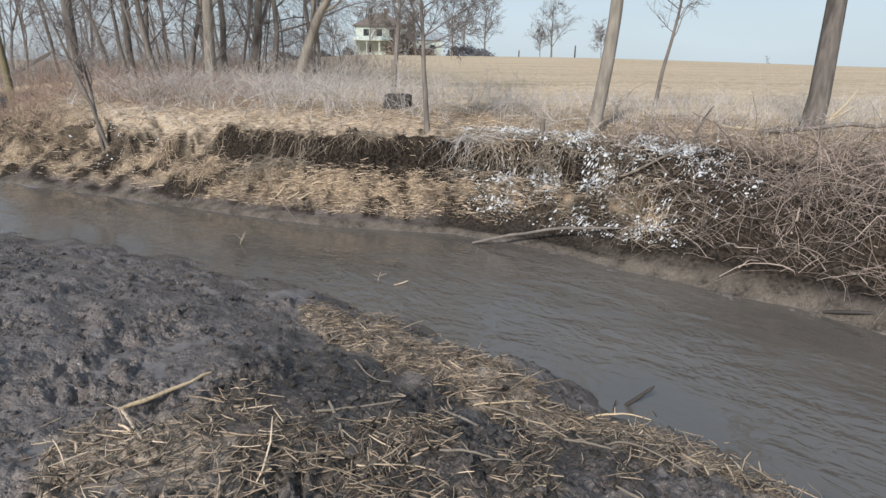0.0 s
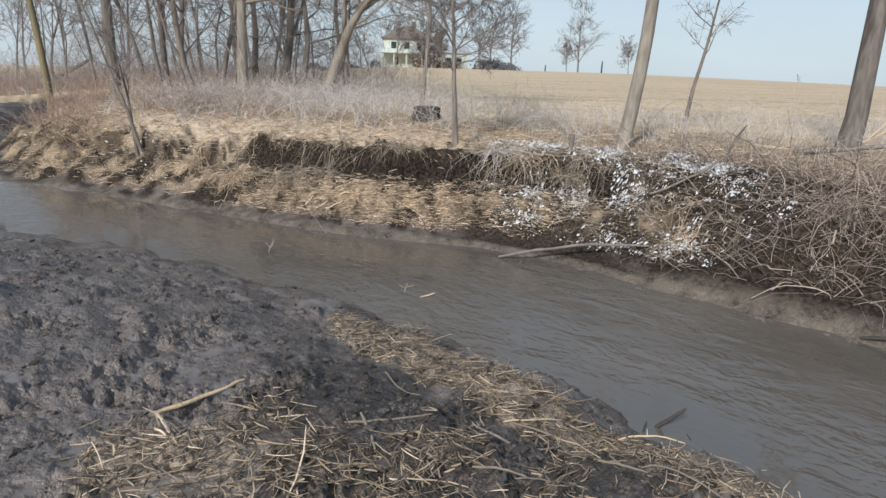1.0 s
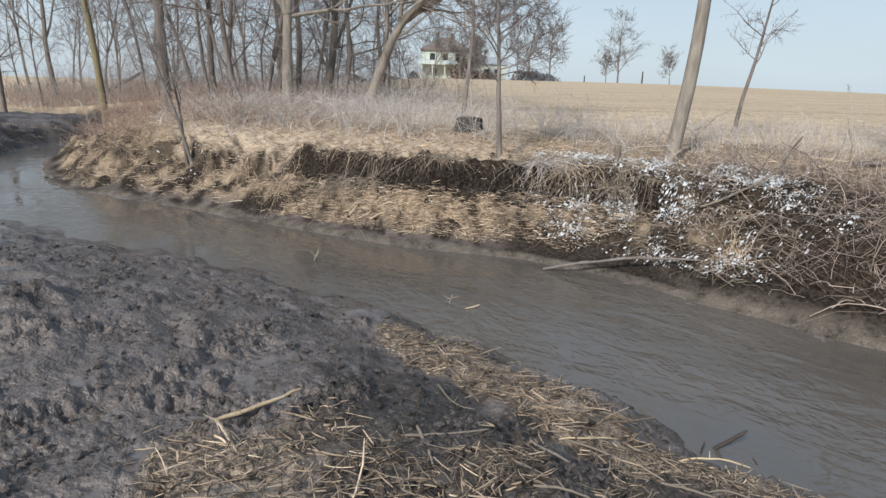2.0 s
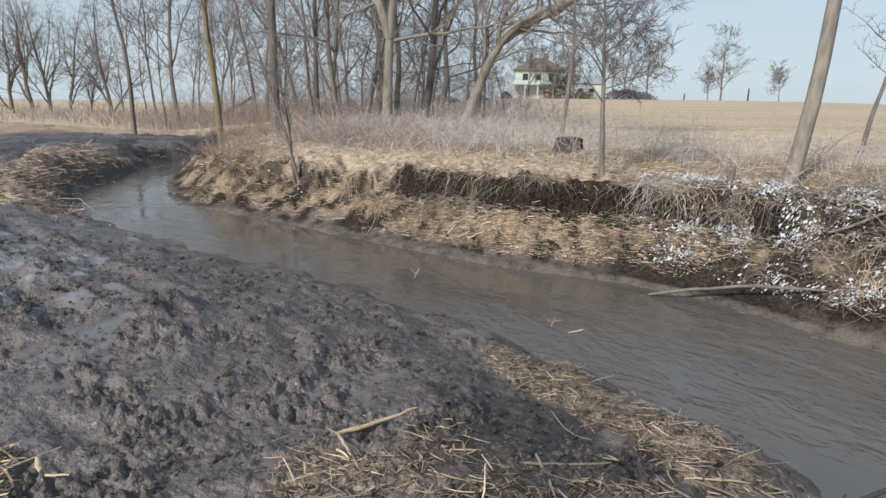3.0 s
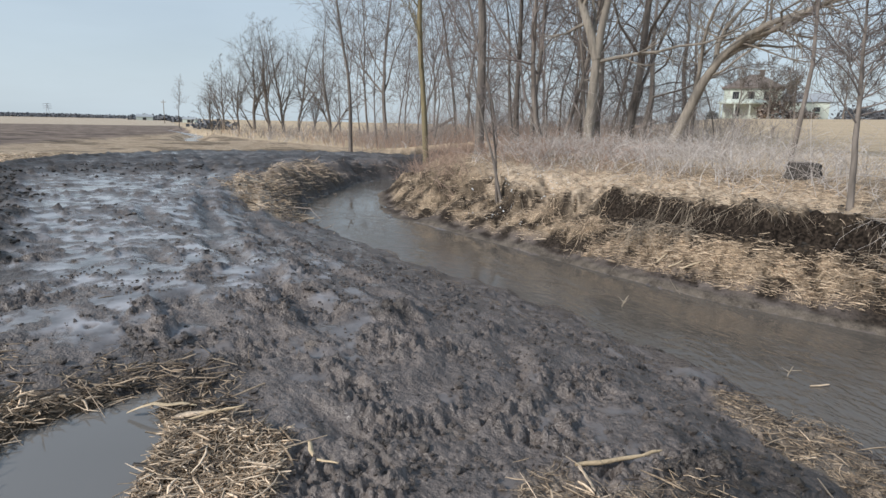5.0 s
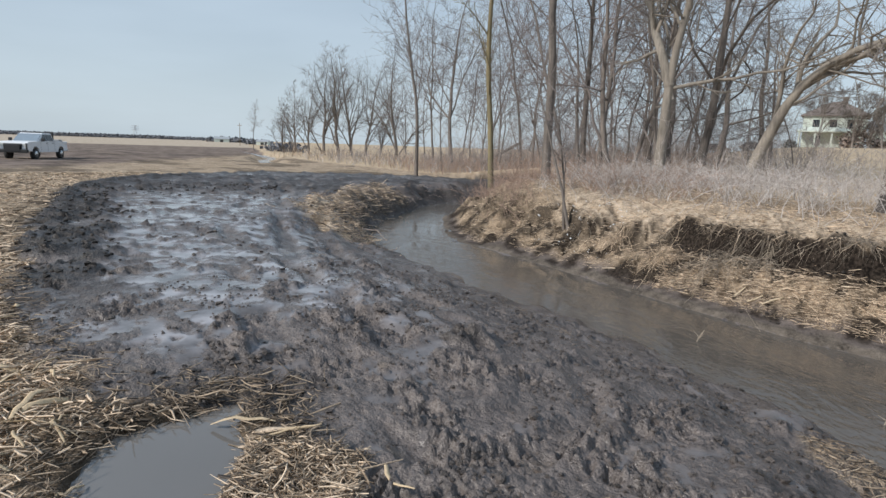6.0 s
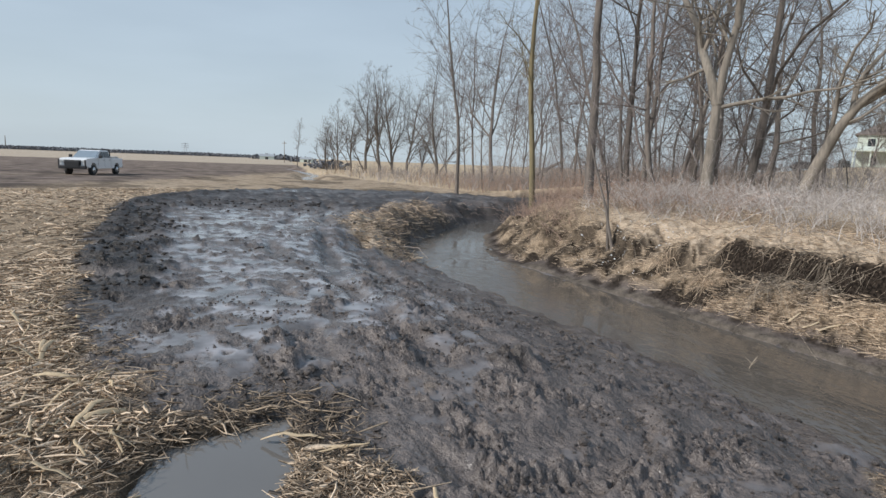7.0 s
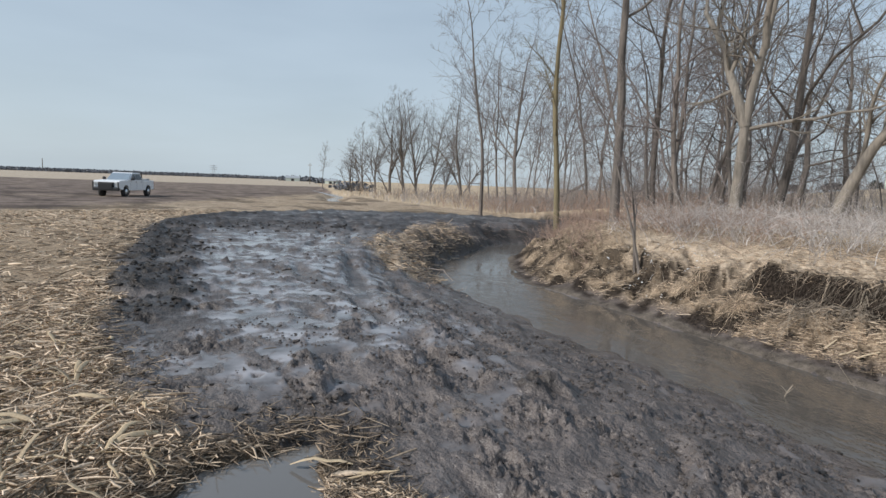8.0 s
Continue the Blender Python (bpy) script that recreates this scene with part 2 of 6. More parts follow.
# ---- plan of the ground ----
def lattice(x, y, seed):
    """Smooth gradient noise on a unit lattice, about -1 to 1."""
    xi, yi = np.floor(x).astype(np.int64), np.floor(y).astype(np.int64)
    xf, yf = x - xi, y - yi
    u, v = xf * xf * xf * (xf * (xf * 6 - 15) + 10), yf * yf * yf * (yf * (yf * 6 - 15) + 10)

    def corner(i, j):
        hsh = ((xi + i) * 374761393 + (yi + j) * 668265263 + seed * 974634777) & 0x7FFFFFFF
        hsh = ((hsh ^ (hsh >> 13)) * 1274126177) & 0x7FFFFFFF
        a = (hsh & 0xFFFF) / 65536.0 * 2 * np.pi
        return np.cos(a) * (xf - i) + np.sin(a) * (yf - j)
    a, b = corner(0, 0) * (1 - u) + corner(1, 0) * u, corner(0, 1) * (1 - u) + corner(1, 1) * u
    return (a * (1 - v) + b * v) * 1.5


def fbm(x, y, octaves, seed):
    total, amp = np.zeros_like(x), 1.0
    for k in range(octaves):
        total += amp * lattice(x * 2 ** k + 17.3 * k, y * 2 ** k - 9.1 * k, seed + k)
        amp *= 0.5
    return total


def smooth(a, b, v):
    s = np.clip((v - a) / (b - a), 0, 1)
    return s * s * (3 - 2 * s)


def bump_at(x, y, cx, cy, r):
    return np.exp(-((x - cx) ** 2 + (y - cy) ** 2) / (r * r))


FAR_SHORE = [(32, -17), (15, -4.6), (9, 0.9), (6.5, 3.1), (5.2, 4.4), (4.3, 5.25), (3.8, 5.9), (3.3, 6.22), (2.84, 6.65), (2.27, 7.05), (1.7, 7.7), (1.0, 8.2), (0.2, 8.6), (-0.7, 8.75),
             (-1.6, 8.9), (-2.5, 9.25), (-3.5, 9.62), (-4.7, 10.15), (-6.0, 10.75), (-7.4, 11.3), (-8.6, 11.85), (-9.9, 12.25), (-10.9, 13.0), (-12.1, 14.4), (-13.6, 16.3), (-14.2, 18), (-13.8, 19.6), (-12, 21), (-8.5, 23)]
NEAR_SHORE = [(30, -20), (14, -7.6), (8, -2.3), (5, 0.5), (3.4, 2.0), (2.37, 2.92), (1.92, 3.22), (1.68, 3.58), (1.33, 3.85), (1.0, 4.24), (0.62, 4.73), (0.1, 5.08), (-0.47, 5.5), (-1.12, 6.1),
              (-1.85, 6.55), (-2.58, 6.9), (-3.4, 7.3), (-4.38, 7.63), (-5.55, 8.1), (-6.95, 8.66), (-8.75, 9.42), (-11.05, 10.4), (-12.0, 11.04), (-13.5, 12.5), (-15.1, 15.6), (-16.5, 18.8), (-16.8, 20.6), (-15.8, 22.4), (-12.5, 24), (-9, 25)]
SHEET = [(-16, 6.2), (-17.5, 8.0), (-15.4, 10.0), (-10.4, 7.2), (-7.5, 6.0), (-5.0, 4.6), (-4.3, 3.4), (-5.2, 2.0), (-7.5, 2.2), (-9.5, 3.0), (-12, 4.4)]
MUD_EDGE = [(-3.1, 1.3), (-3.5, 1.9), (-4.2, 1.95), (-4.6, 1.35), (-5.7, 1.41), (-6.6, 1.48), (-7.4, 1.66), (-8.8, 2.04), (-10.3, 2.62), (-12.5, 3.5), (-15, 4.5), (-18.2, 5.9), (-22, 8), (-26, 11.3), (-29, 16), (-31, 21), (-27, 25), (-20, 27), (-8, 27), (0, 10), (12, -3), (6, -4), (1.5, -2), (-1.5, -0.6)]
FAR_REGION = FAR_SHORE + [(-11, 25), (-15, 26.5), (-20, 27.5), (-27, 30.5), (-45, 37), (-75, 53), (-150, 102), (-420, 280), (-3000, 2000), (-3000, 6000), (6000, 6000), (6000, -3400)]
LITTER = [(-1.4, 5.1), (-0.65, 4.75), (-0.1, 4.35), (0.35, 4.05), (0.75, 3.6), (1.15, 3.15), (1.6, 2.75), (2.1, 2.2), (1.7, 1.7), (1.1, 2.5), (0.1, 3.15), (-0.45, 3.55), (-1.0, 3.9)]
RUT = [(-3.2, 3.1), (-5.0, 3.75), (-7.0, 4.75), (-11, 7.4), (-17, 12.2), (-26, 18)]
DITCH = [(-46, 33.8), (-52, 36.6), (-59, 41.2), (-66, 47.5), (-78, 54.5), (-100, 66)]
HEAP = [(-11.3, 9.6), (-12.1, 10.3), (-13.3, 11.7), (-14.6, 13.8), (-15.8, 16.6)]
WATER_Z = -0.72


def to_line(x, y, line):
    best = np.full(x.shape, 1e9)
    for (ax, ay), (bx, by) in zip(line, line[1:]):
        dx, dy = bx - ax, by - ay
        s = np.clip(((x - ax) * dx + (y - ay) * dy) / (dx * dx + dy * dy), 0, 1)
        d = np.hypot(x - ax - s * dx, y - ay - s * dy)
        best = np.minimum(best, d)
    return best


def inside(x, y, ring):
    hit = np.zeros(x.shape, bool)
    for (ax, ay), (bx, by) in zip(ring, ring[1:] + ring[:1]):
        if ay != by:
            cross = ((ay > y) != (by > y)) & (x < (bx - ax) * (y - ay) / (by - ay) + ax)
            hit ^= cross
    return hit


def signed(x, y, ring):
    """Distance to the ring's edge, positive inside."""
    d = to_line(x, y, ring + ring[:1])
    return np.where(inside(x, y, ring), d, -d)


def ground(x, y, detail=True):
    """Height of the ground and the cover masks at plan places."""
    x, y = np.asarray(x, float), np.asarray(y, float)
    df, dn = to_line(x, y, FAR_SHORE), to_line(x, y, NEAR_SHORE)
    creek = inside(x, y, FAR_SHORE + NEAR_SHORE[::-1])
    far_side = inside(x, y, FAR_REGION) & ~creek
    shore = np.minimum(df, dn)
    # near side: a wet mud flat that falls off to the water
    flat = 0.02 + 0.16 * smooth(2.0, 6.0, -x) * smooth(0, 4, y) - 0.3 * smooth(18, 45, np.hypot(x, y)) + 0.03 * fbm(x * 0.3, y * 0.3, 2, 3)
    fall = np.clip((dn - 0.05 + 0.3 * fbm(x * 1.1, y * 1.1, 4, 37) * smooth(4, 1, dn)) / np.interp(x, [-14.8, -12.3, -10.5, -8.7, -4.4, -0.5, 0.6, 1.9, 4], [1.5, 1.9, 3.3, 4.2, 3.2, 2.1, 1.75, 1.5, 1.3]), -0.06, 1)
    near = WATER_Z + (flat - WATER_Z) * (fall + 0.12 * np.sin(fall * np.pi) * np.abs(fall))
    # straw-covered spoil heap at the bend
    heap = smooth(1.45, 0.3, to_line(x, y, HEAP) + 0.3 * fbm(x * 0.9, y * 0.9, 3, 35)) * smooth(0.0, 0.5, dn)
    near = near + 0.36 * heap * smooth(-9.5, -12.5, x) * (0.75 + 0.4 * fbm(x * 1.4, y * 1.4, 3, 36))
    # far side: cut bank, then a bench that rises to the meadow
    cut = np.maximum(smooth(-4.9, -3.9, x) * smooth(2.9, 1.9, x), 0.55 * smooth(-11.0, -9.5, x) * smooth(-3.6, -4.4, x) * smooth(-0.15, 0.25, fbm(x * 0.75, y * 0.5, 3, 25)))
    edge = 1.12 + 0.26 * lattice(x * 1.1, y * 0.3, 21) + 0.14 * lattice(x * 3.1, y, 22) + 0.4 * smooth(-3.6, -5, x) * fbm(x * 0.9, y * 0.9, 3, 24)
    slump = smooth(-0.05, 2.4, df + 0.35 * fbm(x * 0.9, y * 0.9, 3, 31))
    steep = 0.06 * smooth(0.0, 0.1, df) + 0.56 * smooth(0.12, edge, df) + 0.38 * smooth(edge - 0.02, edge + 0.12, df)
    right = smooth(0.0, 0.3, df) * 0.2 + 0.8 * smooth(0.22, 1.65, df + 0.3 * fbm(x * 0.8, y * 0.8, 3, 33))
    top = 0.50 + 0.35 * smooth(1.2, 4.5, df)
    rise = np.where(x > 0, cut * steep + (1 - cut) * right, cut * steep + (1 - cut) * slump)
    hill = smooth(14, 118, y + 0.25 * x) * smooth(-75, -15, x) * (1 - 0.36 * smooth(15, 78, x))
    left_drop = smooth(-13, -26, x) * 0.9
    bench = top - left_drop + 2.75 * hill - 1.2 * smooth(118, 260, y)
    far = WATER_Z + (bench - WATER_Z) * rise
    z = np.where(far_side, far, near)
    away = np.hypot(x, y)
    z = np.where(creek, WATER_Z - 0.02 - 0.35 * smooth(0, 0.7, shore), z)
    ditch = to_line(x, y, DITCH)
    z = z - 0.4 * smooth(2.2, 0.6, ditch)
    crease = far_side * smooth(0.12, 0.02, np.abs(fbm(x * 1.05, y * 1.05, 5, 101))) * smooth(0.3, 0.6, df) * smooth(2.6, 1.6, df)
    # masks
    n1, n2 = fbm(x * 0.8, y * 0.8, 4, 41), fbm(x * 2.5, y * 2.5, 4, 43)
    mud_in = signed(x, y, MUD_EDGE)
    mud = smooth(-0.12, 0.12, mud_in + 0.16 * n2 + 0.1 * n1 * np.clip(away / 8, 0.3, 3)) * ~far_side
    straw = (1 - mud) * ~far_side
    bare = smooth(0, 3.5, -x - 26 - 0.9 * np.minimum(y, 60) + 3.0 * n1) * (1 - mud) * ~far_side
    strip = np.where(-x * 0.93 + y * 0.37 > 160, 1.0, 0.0) * ~far_side
    pile = smooth(0.12, 0.4, heap + 0.2 * n2)
    straw = np.maximum(straw * (1 - bare), pile)
    near_litter = smooth(0.45, 0.75, bump_at(x, y, -1.3, 2.25, 0.6) + smooth(-0.2, 0.25, signed(x, y, LITTER)) * (0.95 + 0.3 * n1) + 0.6 * bump_at(x, y, 0.35, 2.3, 0.9) + 0.35 * bump_at(x, y, -0.4, 2.15, 0.55) + bump_at(x, y, -2.9, 1.55, 0.45) + bump_at(x, y, -3.55, 1.55, 0.4) + 0.35 * n2)
    straw = np.maximum(straw, near_litter * 0.55 * (dn > 0.25) * ~far_side * ~creek)
    # far bank cover; the dark mask also paints shade under brush, edge and hollows
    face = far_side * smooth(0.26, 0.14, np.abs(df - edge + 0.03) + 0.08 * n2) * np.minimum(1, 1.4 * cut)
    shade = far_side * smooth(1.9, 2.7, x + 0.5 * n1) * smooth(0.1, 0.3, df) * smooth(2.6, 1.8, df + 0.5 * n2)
    soil_shade = np.maximum(face, shade * 0.96)
    soil_shade = np.maximum(soil_shade, far_side * smooth(0.05, 0.28, n2 + 0.3 * n1) * smooth(0.15, 0.3, df) * smooth(2.0, 1.2, df) * 0.95)
    soil_shade = np.maximum(soil_shade, far_side * smooth(1.0, 1.6, x) * smooth(0.3, 0.5, df) * smooth(2.4, 1.8, df) * smooth(-0.35, 0.1, n2) * 0.9)
    soil_shade = np.maximum(soil_shade, smooth(0.75 + 0.03 * away, 0.25, np.abs(mud_in - 0.3 - 0.01 * away) + 0.45 * n2) * smooth(6, 9, away) * (y > 1) * ~far_side * (df > 3) * smooth(-0.5, 0.0, n1 + 0.25))
    soil_shade = np.maximum(soil_shade, mud * (dn > 0.1) * 0.7 * smooth(0.4, 0.75, bump_at(x, y, -0.75, 2.95, 0.55) + 0.55 * bump_at(x, y, -1.0, 3.75, 0.4) + 0.35 * bump_at(x, y, -1.75, 4.6, 0.5) + 0.8 * bump_at(x, y, -3.6, 3.82, 0.22) + 0.7 * bump_at(x, y, -0.4, 2.2, 0.6) + 0.85 * bump_at(x, y, 0.4, 2.5, 0.9) + 0.45 * n2))
    soil_shade = np.maximum(soil_shade, smooth(-8.5, -10.5, x) * (dn > 0.02) * smooth(1.1, 0.3, dn + 0.4 * n2) * ~far_side * ~creek * 0.8)
    soil_shade = np.maximum(soil_shade, far_side * np.maximum(bump_at(x, y, 3.75, 8.35, 0.55), bump_at(x, y, 6.3, 7.4, 0.6)) ** 0.5)
    # shade in the creases and the undercut, painted dark
    soil_shade = np.maximum(soil_shade, 0.92 * crease * smooth(2.2, 1.7, df))
    soil_shade = np.maximum(soil_shade, far_side * 0.9 * smooth(-0.6, 0.2, x) * smooth(2.6, 1.8, x) * smooth(0.75, 0.45, df + 0.3 * n2) * smooth(0.05, 0.15, df))
    soil_shade = np.maximum(soil_shade, mud * ~far_side * ~creek * (dn > 0.08) * 0.2 * smooth(-7.5, -5.5, x) * smooth(1.2, 0.3, dn + 0.5 * n1) * smooth(-0.3, 0.2, n2))
    # shaded lower face of the slumped bank, painted dark with soil
    soil_shade = np.maximum(soil_shade, far_side * 0.85 * smooth(-3.6, -4.6, x) * smooth(-11, -9.5, x) * smooth(0.1, 0.25, df) * smooth(0.95, 0.6, df + 0.35 * n1) * smooth(-0.3, 0.15, n2))
    soil_shade = np.maximum(soil_shade, mud * 0.8 * smooth(17.5, 21, away) * smooth(-0.25, 0.15, n1 + 0.4 * n2))
    soil_shade = np.maximum(soil_shade, 0.8 * ~far_side * ~creek * smooth(-0.75, -0.15, signed(x, y, PUDDLE) + 0.3 * n2))
    soil_shade = np.maximum(soil_shade, 0.55 * (1 - mud) * ~far_side * smooth(24, 34, away) * smooth(110, 70, away) * smooth(0.05, 0.4, fbm(x * 0.16, y * 0.3, 4, 47)))
    soil_shade = np.maximum(soil_shade, far_side * 0.7 * smooth(-7.2, -8.8, x) * smooth(0.1, 0.25, df) * smooth(2.2, 1.0, df + 0.4 * n1) * smooth(-0.4, 0.1, n2))
    bank_straw = far_side * smooth(0.3, 0.6, df) * smooth(7.5, 3.0, df)
    straw = np.maximum(straw, bank_straw)
    sand = (1 - crease) * far_side * smooth(1.0, 1.5, df + 0.35 * n2) * smooth(3.6, 2.6, df + 0.3 * n1) * smooth(-8.6, -7.0, x) * smooth(0.8, -0.8, x + 0.5 * n1)
    sand = np.maximum(sand, 0.5 * straw * ~far_side * smooth(15, 24, away) * smooth(-0.5, 0.1, n1 + 0.4 * n2) * (1 - pile))
    sand = np.maximum(sand, 0.8 * smooth(0.3, 0.7, pile) * smooth(0.5, 1.1, dn) * smooth(-0.35, 0.1, n2) * smooth(-10, -12, x))
    ledge = 0.13 + 0.16 * smooth(1.0, 2.2, x) * smooth(4.6, 3.4, x)
    silt = far_side * smooth(ledge + 0.12, ledge, df + 0.12 * n2) + (~far_side & ~creek) * smooth(0.2, 0.05, dn) * 0.4
    meadow = far_side * smooth(2.5, 5.0, df + n1)
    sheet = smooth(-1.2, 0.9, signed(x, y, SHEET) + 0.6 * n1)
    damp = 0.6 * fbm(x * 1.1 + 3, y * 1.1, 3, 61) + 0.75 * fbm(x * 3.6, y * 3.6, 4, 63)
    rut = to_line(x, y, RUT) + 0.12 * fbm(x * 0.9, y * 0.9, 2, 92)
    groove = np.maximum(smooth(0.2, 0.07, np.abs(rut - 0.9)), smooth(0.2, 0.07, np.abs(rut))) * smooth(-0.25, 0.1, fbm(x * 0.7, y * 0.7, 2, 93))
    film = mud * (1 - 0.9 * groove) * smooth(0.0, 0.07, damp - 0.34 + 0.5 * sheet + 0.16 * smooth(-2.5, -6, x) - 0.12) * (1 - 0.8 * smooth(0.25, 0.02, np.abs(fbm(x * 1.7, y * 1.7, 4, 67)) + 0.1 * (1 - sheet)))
    wet = mud * np.clip(0.3 + 0.25 * n1 + 0.3 * smooth(2.4, 0.8, dn) + film, 0, 1)
    wet = np.where(creek, 1, np.maximum(wet, smooth(0.2, 0.05, dn) * ~far_side * 0.7 * smooth(-9.5, -8, x)))
    wet = np.maximum(wet * (1 - soil_shade), 0.9 * smooth(0.75, 0.6, ditch))
    if detail:
        fade = np.clip(1.5 - away / 60, 0, 1)
        rough = fbm(x * 1.6, y * 1.6, 5, 71)
        lumps = np.maximum(0, fbm(x * 4.5, y * 4.5, 3, 81) - 0.1) ** 1.3
        z = z + mud * smooth(0.3, 1.0, dn) * (-0.06 * groove + (1 - 0.95 * film) * (0.03 * smooth(0.14, 0.04, np.abs(rut - 1.15)) + 0.03 * smooth(0.12, 0.04, np.abs(rut - 0.28))))
        z = z + 0.13 * bump_at(x, y, -3.62, 3.86, 0.2) * (1 + 0.9 * fbm(x * 8, y * 8, 2, 94))
        tread = np.abs(fbm(x * 2.2 + 5, y * 3.4, 3, 91))
        crumb = np.abs(fbm(x * 4.2, y * 4.2, 5, 85))
        broken = smooth(-0.08, 0.42, fbm(x * 1.3, y * 1.3, 4, 87))
        chunk = np.abs(fbm(x * 7.5 + 2, y * 7.5, 3, 88))
        churn = np.abs(fbm(x * 14 + 4, y * 14, 2, 89))
        stiff = smooth(0.0, 0.35, dn) * (1 - 0.93 * film)
        z = z + mud * stiff * (0.35 + 0.65 * smooth(0.4, 2.2, dn)) * (0.01 + 0.03 * rough + 0.035 * (lumps - 0.25) * (1 - 0.6 * sheet) - 0.05 * np.maximum(0, 0.22 - tread)
                               + (0.01 + 0.03 * broken) * (crumb - 0.3) + (0.01 + 0.085 * broken) * (0.32 - chunk) + (0.01 + 0.055 * broken) * (churn - 0.3)) * fade
        z = z + (far_side & (df > 0.1)) * np.clip(df, 0, 1) * (0.06 * fbm(x * 1.2, y * 1.2, 4, 95) + 0.1 * np.abs(fbm(x * 3.5, y * 3.5, 4, 96)) * smooth(4, 1.5, df)) * fade
        z = z - 0.08 * crease + 0.05 * far_side * np.abs(fbm(x * 1.05, y * 1.05, 5, 101)) * smooth(0.3, 0.6, df) * smooth(2.6, 1.6, df)
        z = z + (1 - mud) * ~far_side * ~creek * 0.02 * fbm(x * 3, y * 3, 3, 97) * fade
        z = z + 0.1 * soil_shade * mud * smooth(7, 10, away) * (0.6 + fbm(x * 1.5, y * 1.5, 3, 99)) * (df > 3)
    pool = signed(x, y, PUDDLE)
    level = 0.85 * smooth(-1.0, -0.1, pool) * ~far_side
    z = z * (1 - level) + level * (0.005 + 0.3 * np.clip(z - 0.1, -0.05, 0.1))
    z = z - (0.2 + np.maximum(z, 0)) * smooth(-0.14, 0.06, pool + 0.05 * n2)
    # the wet film also carries the painted pale sheen, strongest in the sheet
    return z, dict(straw=straw, soil_shade=soil_shade, sand=sand, silt=silt, meadow=meadow, wet=wet, bare=bare, pale=strip * bare, sky_sheen=film * (1 - soil_shade) * (0.15 + 0.85 * sheet), film=np.where(creek, 1, np.maximum(film * (1 - soil_shade), 0.9 * smooth(0.75, 0.6, ditch))), mudflat=np.maximum(np.maximum(mud, wet), creek)), dict(soil_shade=soil_shade, edge=mud_in, far=far_side, creek=creek, df=df, dn=dn, mud=mud, litter=near_litter * (pool < -0.05), pool=pool)


PUDDLE = [(-4.15, 1.93), (-3.94, 1.77), (-3.72, 1.7), (-3.47, 1.47), (-3.32, 1.28), (-3.2, 1.0), (-3.55, 0.85), (-3.9, 0.95), (-4.21, 1.18), (-4.24, 1.45), (-4.2, 1.7)]


def height(x, y):
    return float(ground(np.array([float(x)]), np.array([float(y)]))[0][0])


def mesh_object(name, verts, faces, mat, parent=None, label="", soft=True):
    me = bpy.data.meshes.new(name)
    me.from_pydata(verts, [], faces)
    me.update()
    if soft:
        me.shade_smooth()
    me.materials.append(M[mat] if isinstance(mat, str) else mat)
    ob = new(name, me)
    ob.parent = parent
    if label:
        ob["label"] = label
    return ob


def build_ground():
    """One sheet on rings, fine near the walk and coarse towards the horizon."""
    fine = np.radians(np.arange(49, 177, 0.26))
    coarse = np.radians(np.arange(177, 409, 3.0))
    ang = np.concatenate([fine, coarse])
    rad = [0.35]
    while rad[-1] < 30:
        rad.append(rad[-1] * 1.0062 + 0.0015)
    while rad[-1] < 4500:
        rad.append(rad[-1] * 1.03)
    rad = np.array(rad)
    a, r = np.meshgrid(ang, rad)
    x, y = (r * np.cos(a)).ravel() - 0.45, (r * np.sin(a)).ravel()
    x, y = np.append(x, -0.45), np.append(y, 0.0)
    z, masks, _ = ground(x, y)
    na, nr = len(ang), len(rad)
    i, j = np.meshgrid(np.arange(nr - 1), np.arange(na), indexing="ij")
    j2 = (j + 1) % na
    quads = np.stack([i * na + j, (i + 1) * na + j, (i + 1) * na + j2, i * na + j2], -1).reshape(-1, 4)
    me = bpy.data.meshes.new("ground")
    tri = np.stack([np.full(na, nr * na), np.arange(na), (np.arange(na) + 1) % na], -1)
    nv, nq, nt = len(x), len(quads), len(tri)
    me.vertices.add(nv)
    me.vertices.foreach_set("co", np.stack([x, y, z], -1).astype(np.float32).ravel())
    me.loops.add(nq * 4 + nt * 3)
    me.loops.foreach_set("vertex_index", np.concatenate([quads.ravel(), tri.ravel()]).astype(np.int32))
    me.polygons.add(nq + nt)
    me.polygons.foreach_set("loop_start", np.concatenate([np.arange(nq) * 4, nq * 4 + np.arange(nt) * 3]).astype(np.int32))
    me.update(calc_edges=True)
    me.shade_smooth()
    for k, v in masks.items():
        at = me.attributes.new(k, "FLOAT", "POINT")
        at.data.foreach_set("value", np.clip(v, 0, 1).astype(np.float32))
    me.materials.append(M["ground"])
    me.validate()
    return tagged(new("ground", me), "wet dark mud, straw litter and dry meadow ground", "ground", kind="structure")


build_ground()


def sheet_object(name, ring, z, mat, label):
    bm = bmesh.new()
    f = bm.faces.new([bm.verts.new((px, py, z)) for px, py in ring])
    bmesh.ops.triangulate(bm, faces=[f])
    me = bpy.data.meshes.new(name)
    bm.to_mesh(me)
    bm.free()
    me.materials.append(M[mat])
    return tagged(new(name, me), label, "water", kind="structure")


def widen(line, other, by):
    out = []
    for k, p in enumerate(line):
        q = min(other, key=lambda o: (o[0] - p[0]) ** 2 + (o[1] - p[1]) ** 2)
        d = math.hypot(p[0] - q[0], p[1] - q[1]) or 1
        out.append((p[0] + (p[0] - q[0]) / d * by, p[1] + (p[1] - q[1]) / d * by))
    return out


sheet_object("water", widen(FAR_SHORE, NEAR_SHORE, 0.2) + widen(NEAR_SHORE, FAR_SHORE, 0.6)[::-1], WATER_Z, "water", "muddy brown creek water with small ripples")
